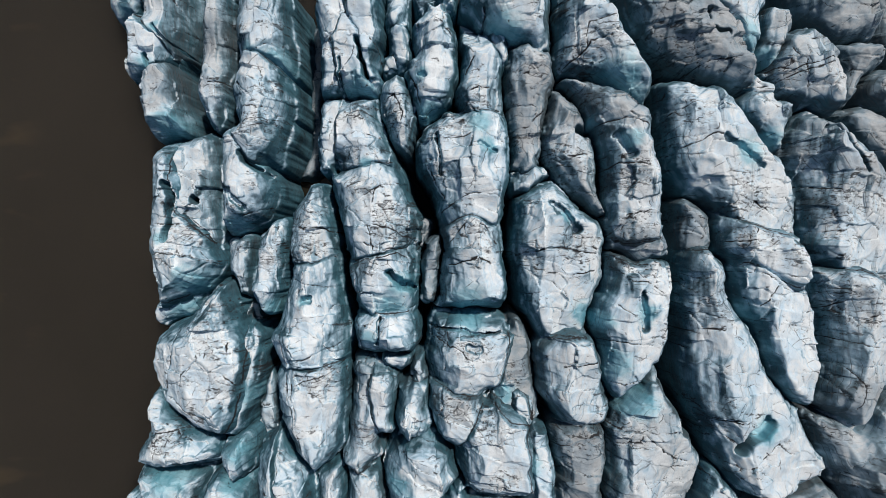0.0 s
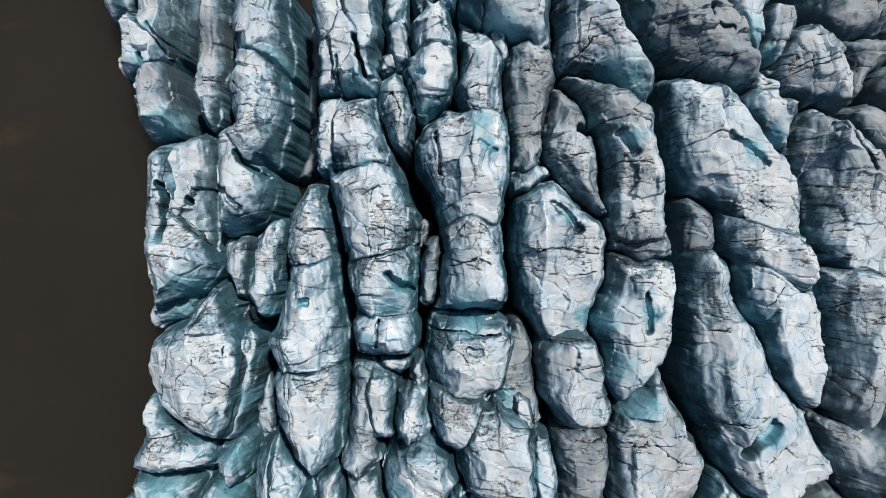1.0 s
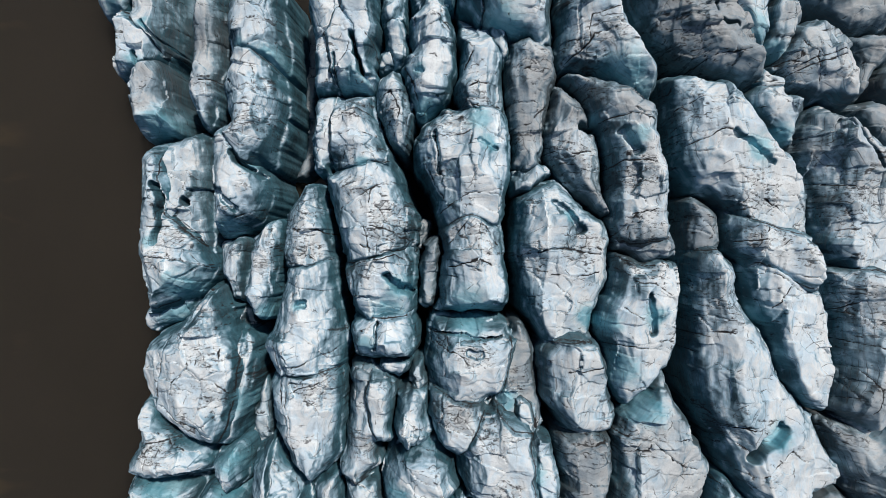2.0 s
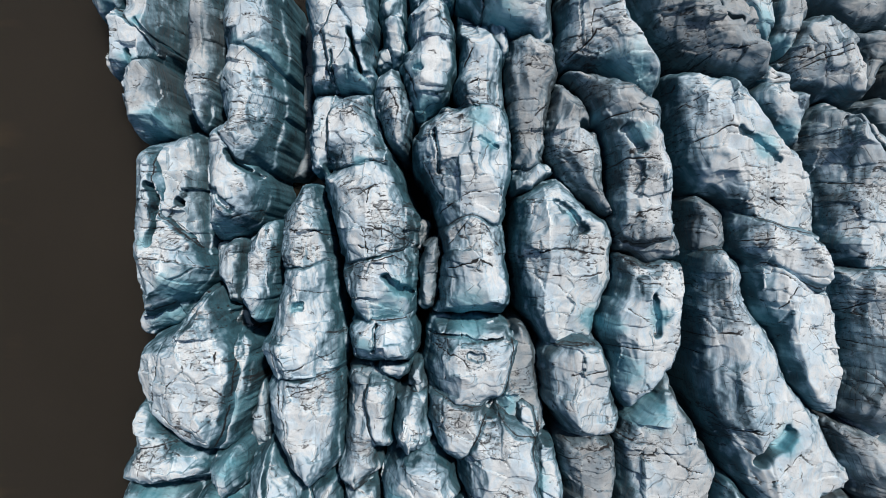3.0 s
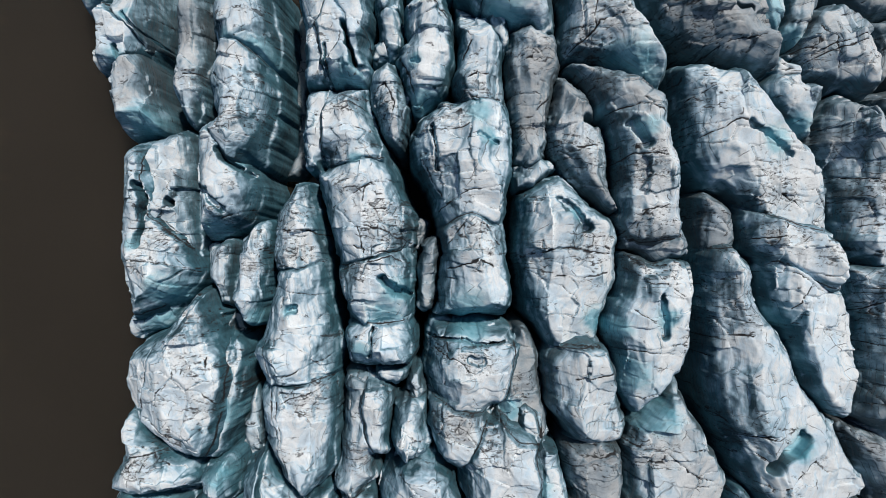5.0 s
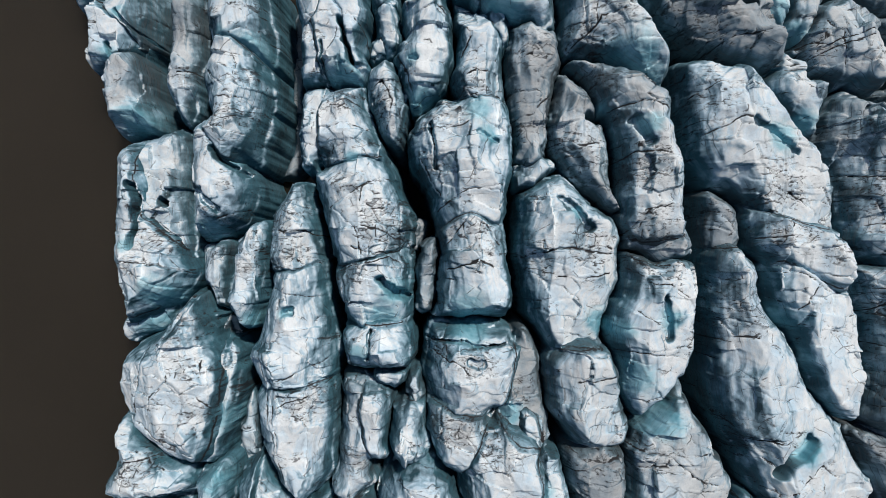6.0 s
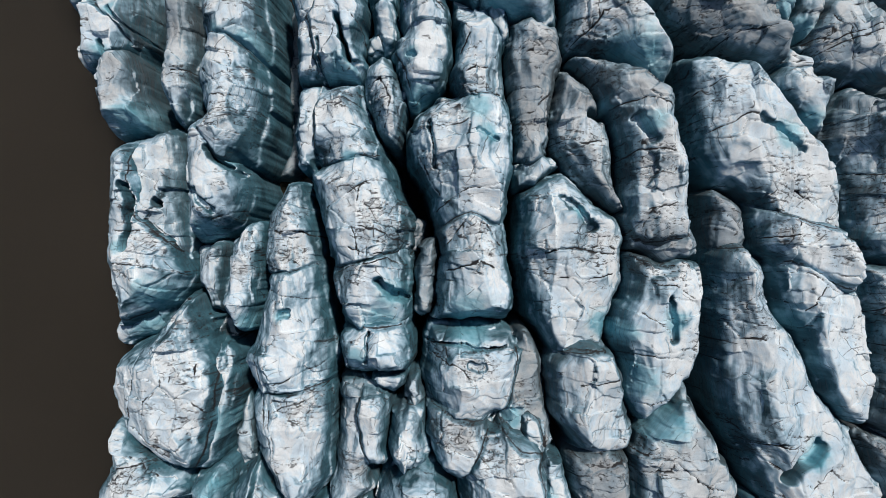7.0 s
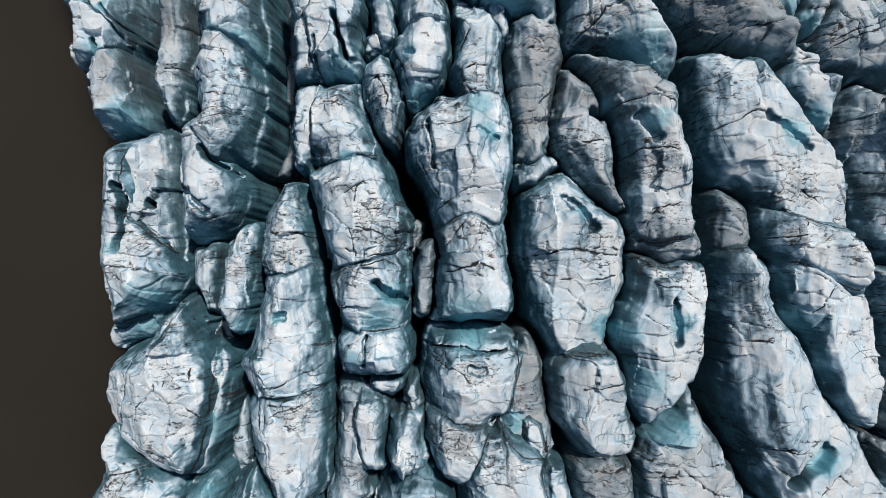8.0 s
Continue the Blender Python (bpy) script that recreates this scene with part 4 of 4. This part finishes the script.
ice("broad smooth pale blue ice block",
    block(1, 1.5, 0.25, [(2.8, 27.5), (11.2, 26.9), (10.9, 21.9), (9.9, 20.5), (7.8, 21.2), (6.6, 21.5), (4.9, 22.3), (3.6, 23.9), (2.5, 25.2)],
          cuts=[(7.1, 22.0, 250, 0.5), (9.8, 23.5, 0, 2.5)],
          cracks=[(0.15, 0.6, (4.3, 25.1), (4.4, 22.5))],
          clear=[(6.0, 22.2, 1.8)]))
ice("low dirty ice step at the foot of a pillar",
    block(-1.6, 0.8, 0.5, [(7.8, 8.0), (9.5, 8.7), (10.5, 7.6), (8.9, 6.1), (7.7, 6.3)],
          steep=1.3))
ice("narrow ash-grey ice pillar with one bright facet",
    block(-1, 1.2, 0.9, [(7.2, 20.7), (8.9, 21.2), (10.6, 19.8), (11.1, 18.2), (10.6, 15.3), (10.0, 11.2), (9.8, 8.3), (7.9, 8.0), (7.5, 14.2), (7.0, 17.8)],
          cuts=[(9.0, 16.9, 180, 0.45), (10.1, 17.4, 0, 1)],
          cracks=[(0.1, 0.4, (7.1, 12.3), (9.1, 12.9), (10.5, 14.6)), (0.1, 0.4, (7.5, 7.1), (9.7, 8.2))],
          soil=[(8.8, 19.2, 1.5)],
          steep=1.8))
ice("broad smooth ice ridge with a white crest and grey combed side",
    block(0.6, 2.2, 0, [(8.4, 5.5), (10.1, 6.8), (11.4, 6.6), (12.8, 4.9), (15.6, 2.4), (16.0, 0.6), (15.8, -3.4), (14.4, -6.5), (14.2, -8.5), (10.5, -8.5), (8.7, -5.1), (8.0, -2.3), (7.8, 1.2)],
          cuts=[(9.9, 3.4, 190, 0.4), (10.2, -5.6, 200, 0.5), (14.6, -5.0, 340, 0.9), (10.2, 1.2, 325, 0.36)],
          cracks=[(0.5, 1, (11.4, 4.5), (12.7, 3.2), (13.7, 1.9)), (0.14, 0.7, (6.9, -1.2), (10.0, 0.1), (12.2, 0.2), (16.0, -0.5)), (0.1, 0.4, (10.5, -3.1), (12.5, -4.5), (13.8, -6.7)), (0.1, 0.4, (7.9, -1.7), (10.5, -3.3)), (0.1, 0.3, (10.5, -2.5), (13.3, -2.6), (15.8, -2.2))],
          soil=[(8.8, 6.3, 1.8), (8.2, -1.1, 1.8), (13.7, 0.1, 1.8)],
          clear=[(14.4, -6.7, 1.1), (12.5, 3.2, 0.6)],
          steep=1.3,
          name="crest"),
    block(0.4, 2, 0.45, [(10.6, -9.7), (14.8, -9.4), (15.6, -11.9), (16.6, -15.6), (16.2, -17.0), (14.6, -17.2), (12.1, -16.6), (10.4, -14.1), (10.0, -11.5)],
          cuts=[(12.1, -12.3, 185, 0.4), (12.9, -11.7, 335, 0.42)],
          cracks=[(0.1, 0.4, (12.2, -11.8), (15.5, -11.4)), (0.12, 0.4, (9.7, -9.0), (12.2, -8.9), (14.9, -9.2))],
          steep=1.3,
          name="foot"),
    block(-0.8, 1.4, 0.95, [(11.7, -18.7), (14.7, -18.5), (16.1, -19.2), (16.3, -22.3), (15.7, -25.3), (15.5, -28.1), (12.5, -28.3), (12.2, -21.9)],
          cuts=[(14.5, -20.4, 180, 0.3)],
          cracks=[(0.11, 0.5, (11.5, -20.6), (14.0, -19.6), (16.2, -19.0))],
          soil=[(14.0, -18.7, 2.4)],
          steep=1.3,
          name="toe"))
ice("ash-grey ice shoulder with a curled dark notch",
    block(-1.2, 1.4, 0.75, [(11.5, 16.2), (12.6, 15.6), (13.9, 14.5), (14.2, 12.0), (15.2, 11.5), (15.7, 8.8), (15.8, 5.3), (16.4, 3.7), (15.4, 3.9), (13.3, 6.5), (11.3, 9.0), (10.5, 11.2), (10.8, 14.2)],
          cuts=[(12.5, 12.2, 190, 0.35)],
          cracks=[(0.1, 0.4, (10.8, 10.0), (13.1, 9.6), (15.3, 9.9)), (0.5, 2, (14.1, 12.3), (14.8, 12.1))],
          soil=[(13.0, 8.7, 2.4)],
          steep=1.3,
          name="shoulder"))
ice("large ice block with a smooth teal face and dirty crest",
    block(0.6, 2, 0.2, [(12.1, 27.2), (15.6, 27.0), (17.7, 22.1), (20.0, 19.1), (20.3, 17.4), (19.8, 15.1), (17.8, 15.8), (15.1, 17.7), (12.6, 18.4), (11.7, 18.8), (12.0, 21.8)],
          cuts=[(16.9, 19.1, 260, 0.65), (14.3, 21.8, 180, 0.5), (18.0, 21.0, 30, 2)],
          cracks=[(0.12, 0.5, (12.2, 18.5), (14.4, 20.2), (14.9, 20.9), (17.6, 21.2)), (0.1, 0.4, (14.4, 20.5), (14.6, 22.7), (17.0, 22.9)), (0.1, 0.4, (14.9, 17.1), (16.5, 17.6), (17.6, 19.0)), (0.1, 0.3, (17.6, 18.4), (19.7, 18.4))],
          soil=[(14.3, 19.8, 1.8), (16.1, 21.1, 1.5)],
          clear=[(17.6, 16.8, 2.1), (19.2, 15.3, 1.5)],
          steep=1.3))
ice("curved ice ridge with a blue hollow and dirty cracks",
    block(0.4, 1.8, 0.4, [(12.9, 17.2), (15.1, 17.0), (17.8, 15.6), (19.7, 13.7), (20.1, 10.7), (20.8, 7.9), (21.3, 4.5), (21.0, 1.2), (18.0, 0.6), (16.9, 2.0), (16.7, 5.7), (16.3, 10.3), (14.9, 13.1), (13.8, 15.5)],
          cuts=[(17.0, 15.0, 200, 0.4), (18.6, 14.4, 40, 1), (18.6, 6.1, 190, 0.25)],
          cracks=[(0.45, 0.9, (17.6, 11.4), (18.3, 10.2), (18.8, 9.5)), (0.1, 0.5, (15.5, 7.9), (17.6, 8.7), (20.3, 8.3)), (0.1, 0.5, (15.7, 12.7), (18.2, 13.1), (20.3, 12.3)), (0.1, 0.4, (17.1, 1.2), (18.7, 3.4), (20.8, 3.9))],
          soil=[(14.3, 16.3, 1.8), (18.1, 7.8, 2.1), (18.6, 1.2, 2.1)],
          clear=[(18.7, 10.9, 0.8), (14.4, 13.0, 0.9)],
          steep=1.3,
          name="crest"),
    block(-0.5, 0.7, 0.4, [(17.5, 1.0), (21.1, 0.7), (21.7, -0.6), (19.5, -1.1), (18.0, -0.3)],
          steep=1.3,
          name="ledge"))
ice("faceted white ice block with a glassy teal slot",
    block(0.7, 2.2, 0, [(17.6, -0.8), (19.4, -1.1), (21.2, -0.8), (21.9, -1.9), (22.3, -5.0), (21.8, -8.9), (21.0, -11.0), (18.0, -15.1), (17.1, -13.8), (16.2, -9.0), (16.0, -6.7), (17.7, -2.8)],
          cuts=[(17.2, -8.2, 215, 0.65), (18.2, -9.9, 250, 0.6), (20.9, -3.2, 20, 1), (17.9, -6.6, 330, 0.3)],
          cracks=[(0.35, 0.8, (19.9, -4.5), (20.3, -6.5), (20.2, -8.0)), (0.1, 0.5, (17.6, -0.8), (19.2, -1.4), (21.7, -1.6)), (0.1, 0.4, (16.0, -9.4), (18.1, -9.1), (21.0, -9.8)), (0.1, 0.4, (17.6, -5.5), (19.2, -6.6), (20.2, -8.2)), (0.1, 0.3, (18.1, -3.0), (20.2, -3.3), (22.1, -4.4))],
          soil=[(19.0, -1.0, 2.4)],
          clear=[(20.3, -6.5, 1.0), (17.3, -11.6, 1.5), (16.2, -7.2, 0.8)],
          steep=1.3))
ice("broad ice ridge with combed grey flank and bright top",
    block(0, 1.8, 0.55, [(17.4, -18.4), (18.5, -16.3), (21.2, -12.5), (21.6, -14.2), (22.7, -16.6), (24.5, -19.7), (25.8, -22.0), (25.7, -23.4), (23.2, -27.6), (17.7, -27.8), (17.3, -23.3)],
          cuts=[(20.3, -21.6, 190, 0.5), (21.4, -18.0, 100, 0.5), (20.8, -19.9, 330, 0.5)],
          cracks=[(0.13, 0.6, (17.2, -18.1), (20.4, -18.8), (23.1, -20.8), (25.3, -22.0)), (0.12, 0.5, (18.3, -15.4), (20.4, -15.9), (22.1, -16.1)), (0.1, 0.3, (21.0, -18.4), (24.5, -18.3))],
          soil=[(18.2, -18.6, 2.1)],
          clear=[(19.9, -15.6, 1.6)],
          steep=1.3))
ice("small blue ice wedge with a white edge",
    block(-1, 1, 0, [(27.1, -22.9), (28.4, -24.0), (29.4, -25.9), (30.2, -27.6), (26.3, -27.7)],
          steep=1.3))
ice("sloping ice ridge with grey combed side and dark cavity",
    block(-1, 1, 0.6, [(24.1, 4.3), (24.9, 4.6), (26.3, 3.5), (26.8, 0.7), (26.2, 0.4), (24.3, 0.4)],
          soil=[(24.5, 4.4, 1.8), (25.8, 3.6, 1.3)],
          steep=1.3,
          name="head"),
    block(0.8, 2.6, 0.15, [(24.3, -0.8), (25.9, -0.7), (27.5, -1.5), (27.8, -2.7), (27.4, -4.1), (29.3, -7.6), (32.0, -12.8), (36.1, -17.6), (39.0, -22.3), (35.6, -23.6), (32.2, -24.3), (29.3, -23.5), (27.1, -18.9), (25.2, -14.5), (24.5, -8.9)],
          cuts=[(26.6, -8.6, 185, 0.5), (27.9, -13.5, 215, 0.4), (27.4, -10.2, 3, 0.36)],
          cracks=[(0.55, 2.6, (29.8, -20.0), (30.4, -18.9)), (0.75, 1.2, (30.6, -18.6), (31.6, -18.2), (32.5, -17.3)), (0.1, 0.5, (22.9, -9.7), (25.0, -10.1)), (0.1, 0.4, (26.5, -11.7), (28.2, -13.1), (31.4, -13.6)), (0.12, 0.5, (24.8, -17.2), (26.6, -17.9), (29.8, -19.6)), (0.1, 0.4, (24.2, -8.2), (27.7, -7.9)), (0.1, 0.4, (30.3, -21.7), (33.4, -19.5), (35.5, -20.8)), (0.1, 0.4, (26.1, -16.9), (30.3, -17.0))],
          soil=[(25.3, -4.8, 2.4), (27.0, -6.2, 1.6), (25.8, 0.6, 1.2), (24.8, -17.9, 2.4)],
          clear=[(31.9, -17.9, 1.3)],
          steep=1.3,
          name="crest"))
ice("ash-streaked grey ice ridge with pale blue edges",
    block(-0.3, 2, 0.75, [(18.1, 27.3), (23.3, 27.0), (26.8, 23.8), (28.7, 21.8), (29.5, 20.1), (31.1, 18.3), (30.8, 16.7), (28.5, 16.5), (26.1, 17.3), (23.3, 19.1), (20.3, 21.7)],
          cuts=[(24.7, 21.1, 225, 0.35)],
          cracks=[(0.1, 0.4, (23.3, 17.4), (26.5, 18.7), (30.3, 18.9)), (0.1, 0.4, (25.5, 20.2), (27.3, 20.0)), (0.2, 0.8, (26.3, 23.8), (26.8, 22.3), (28.4, 21.2))],
          soil=[(23.1, 21.7, 2.4), (23.1, 18.4, 2.4)],
          steep=1.3,
          name="crest"),
    block(-1, 1.2, 0, [(25.1, 27.1), (31.6, 26.9), (31.6, 23.7), (31.2, 20.4), (30.4, 20.7), (29.4, 22.8), (27.3, 24.7)],
          clear=[(30.2, 21.4, 1.8)],
          steep=1.3,
          name="head"),
    block(-1.5, 0.6, 0, [(31.3, 16.7), (33.0, 16.5), (33.1, 15.7), (31.6, 15.7)],
          steep=1.3,
          name="chip"),
    block(-0.8, 1.2, 0.3, [(31.1, 15.0), (32.3, 15.3), (34.3, 14.2), (34.3, 13.5), (33.8, 11.4), (33.3, 10.0), (31.5, 12.0), (30.3, 14.0)],
          clear=[(33.3, 11.2, 1.0)],
          steep=1.3,
          name="foot"))
ice("broad layered ice ridge, bright crest, lined grey side",
    block(0.8, 2.2, 0, [(22.1, 16.3), (23.8, 16.7), (25.9, 15.6), (28.5, 14.7), (29.6, 13.2), (31.1, 10.6), (33.5, 8.3), (35.0, 5.6), (35.3, 2.5), (35.2, 1.2), (30.2, 2.7), (27.3, 3.9), (25.1, 5.6), (23.2, 7.9), (22.4, 12.3)],
          cuts=[(24.8, 12.0, 200, 0.4), (29.5, 11.4, 50, 1), (30.0, 4.9, 255, 0.3), (26.4, 9.8, 345, 0.3)],
          cracks=[(0.13, 0.6, (21.5, 9.1), (23.9, 10.2), (26.6, 11.3), (30.3, 10.1)), (0.13, 0.5, (22.3, 13.3), (25.0, 14.6), (28.2, 14.0)), (0.3, 0.8, (27.6, 11.1), (29.7, 10.0), (31.8, 8.5)), (0.1, 0.4, (22.3, 14.4), (22.6, 16.0)), (0.1, 0.4, (25.8, 12.4), (29.2, 12.3)), (0.1, 0.4, (30.3, 5.0), (32.1, 4.1), (33.7, 2.8))],
          soil=[(22.7, 13.7, 2.4), (21.6, 10.4, 1.8), (30.5, 4.9, 2.1)],
          clear=[(30.3, 9.6, 1.2)],
          steep=1.3,
          name="crest"),
    block(0.4, 1.3, 0, [(27.5, 2.5), (30.1, 1.9), (33.9, 0.1), (34.5, -2.6), (34.0, -3.1), (31.7, -2.0), (28.8, -0.2), (27.7, 0.3)],
          cuts=[(29.7, 0.6, 240, 0.3)],
          cracks=[(0.1, 0.4, (28.3, 0.6), (30.4, 1.1), (30.9, 2.2))],
          soil=[(30.8, 1.1, 1.8)],
          steep=1.3,
          name="shoulder"),
    block(0.2, 2, 0, [(29.5, -1.9), (30.0, -1.2), (32.2, -2.9), (35.6, -4.8), (36.7, -6.4), (37.5, -11.4), (37.1, -13.9), (36.2, -15.2), (35.2, -14.9), (32.9, -12.2), (31.3, -7.7), (29.5, -3.9)],
          cuts=[(30.9, -5.4, 215, 0.6), (32.7, -8.7, 200, 0.3), (30.9, -7.0, 2, 0.32)],
          cracks=[(0.13, 0.6, (29.2, -1.0), (32.1, -2.7), (35.0, -4.4)), (0.1, 0.4, (29.5, -4.3), (31.6, -5.7), (33.2, -3.2))],
          clear=[(30.1, -7.1, 1.5), (31.1, -11.0, 1.5)],
          steep=1.3,
          name="foot"))
ice("grey ice block with a pale edge",
    block(-2, 1, 0.5, [(32.6, 23.6), (34.2, 23.6), (34.9, 22.3), (34.4, 20.7), (32.7, 18.1), (32.3, 19.6)],
          clear=[(32.9, 19.5, 0.9)],
          steep=1.3))
ice("rounded ash-grey ice block with crossed cracks",
    block(0, 1.8, 0.4, [(33.1, 19.5), (34.1, 21.4), (36.3, 21.5), (37.6, 19.5), (38.2, 18.3), (38.8, 16.6), (38.1, 13.8), (37.5, 13.5), (36.4, 14.6), (35.0, 14.4), (33.1, 15.6), (32.4, 17.3)],
          cuts=[(34.4, 17.0, 200, 0.4)],
          cracks=[(0.11, 0.5, (32.0, 18.5), (34.9, 18.1), (38.3, 18.8)), (0.11, 0.5, (33.3, 16.7), (35.4, 17.6), (38.2, 18.3)), (0.1, 0.4, (34.9, 20.1), (35.9, 18.7), (36.4, 14.3))],
          soil=[(33.6, 17.8, 1.8)],
          steep=1.3))
ice("dark smooth blue-grey ice slope",
    block(-3, 1.2, 0.7, [(38.0, -24.2), (40.4, -25.1), (41.4, -28.3), (34.4, -28.5), (34.2, -26.1)],
          steep=1.3))
ice("dark ash-covered ice ridge",
    block(-2.5, 1.5, 1.2, [(35.9, 27.5), (43.4, 27.3), (43.9, 23.7), (43.3, 21.8), (40.1, 21.9), (37.0, 24.1)],
          steep=1.3))
ice("wide ash-grey ice ridge with combed side and dark stains",
    block(0.3, 2.2, 0.3, [(34.8, 11.7), (36.3, 13.3), (38.2, 12.1), (41.2, 9.6), (42.8, 7.4), (47.6, 5.6), (47.6, -1.9), (42.7, -2.3), (39.8, -1.6), (37.1, -0.5), (35.9, 2.3), (35.4, 6.2), (34.6, 9.2)],
          cuts=[(38.1, 7.6, 190, 0.4), (38.1, 5.4, 338, 0.4)],
          cracks=[(0.12, 0.5, (34.2, 6.3), (36.3, 6.6), (41.0, 5.2)), (0.12, 0.5, (35.3, -0.8), (37.9, -1.6), (42.1, -2.1)), (0.2, 0.8, (37.9, 12.0), (39.9, 9.8), (41.5, 7.6)), (0.1, 0.4, (37.9, 1.7), (40.5, 2.0), (42.1, 0.1))],
          soil=[(35.5, 9.8, 1.8), (38.6, 4.9, 2.4)],
          steep=1.3,
          name="head"),
    block(0.2, 2, 0.45, [(36.8, -2.2), (39.7, -2.6), (43.2, -3.7), (47.6, -4.3), (47.6, -14.2), (42.8, -13.2), (41.0, -16.7), (39.7, -15.9), (37.8, -15.0), (38.2, -11.0), (37.9, -6.6)],
          cuts=[(39.2, -8.6, 185, 0.3), (40.2, -8.6, 338, 0.4)],
          cracks=[(0.1, 0.4, (35.8, -5.4), (37.9, -6.5), (41.0, -4.3)), (0.1, 0.5, (36.3, -8.7), (38.9, -8.9), (42.5, -9.7)), (0.1, 0.4, (38.9, -10.8), (41.3, -13.5), (40.8, -15.7))],
          soil=[(39.7, -5.3, 2.7), (37.1, -9.7, 1.8)],
          steep=1.3,
          name="crest"),
    block(-0.5, 2, 0.5, [(38.1, -17.3), (40.1, -17.7), (41.7, -18.8), (43.9, -14.7), (48.2, -15.9), (48.2, -27.5), (41.6, -27.6), (40.0, -23.7), (38.6, -21.2), (36.8, -17.0)],
          cracks=[(0.1, 0.5, (37.8, -16.2), (40.5, -16.4), (42.6, -14.2)), (0.1, 0.4, (36.8, -19.3), (39.4, -23.1))],
          soil=[(38.1, -17.5, 2.4)],
          steep=1.3,
          name="foot"))
ice("dark ash-covered rounded ice mound",
    block(-3, 1.2, 1.1, [(40.8, 20.5), (42.5, 21.1), (44.2, 20.0), (44.7, 19.2), (42.4, 17.1), (41.1, 15.3), (41.4, 18.0)],
          steep=1.3))
ice("dark ash-covered ice slope",
    block(-2.5, 1.5, 1.2, [(40.6, 13.5), (43.4, 14.0), (46.8, 11.8), (49.6, 7.5), (45.2, 8.7), (42.7, 11.1)],
          steep=1.3))
ice("dark ash-covered ice shoulder",
    block(-2.5, 1.5, 1.2, [(43.7, 17.3), (46.8, 18.1), (49.6, 15.0), (49.6, 12.4), (46.0, 12.4), (43.7, 15.6)],
          steep=1.3))
ice("dark ash-covered ice mound beside a ridge",
    block(-3.5, 1.2, 1.2, [(44.7, 27.7), (50.9, 27.7), (50.9, 18.4), (46.0, 19.1), (44.9, 22.2)],
          steep=1.3))


# ---- the glacier goes on past the view ----
def beyond():
    rng = random.Random(4)
    for column in range(11):
        x = -36 + 9.2 * column
        y = -52.0
        while y < 52:
            length = rng.uniform(9, 15)
            cx, cy = x + rng.uniform(-1, 1), y + length / 2
            y += length + 0.6
            if abs(cy) < 30 + length / 2 and cx < 52:
                continue
            ring = []
            for k in range(9):
                w = 2 * math.pi * k / 9
                r = rng.uniform(0.85, 1.08)
                ring.append((cx + 4.4 * r * math.cos(w), cy + 0.5 * length * r * math.sin(w)))
            ice("weathered blue-grey glacier ice ridge beside deep crevasses", block(rng.uniform(-1, 0.5), rng.uniform(1.2, 2.2), 0.3, ring), step=0.3)


beyond()

for label, blocks, step in seracs:
    raise_ice(label, blocks, step, [b[3] for _, group, _ in seracs if group is not blocks for b in group])
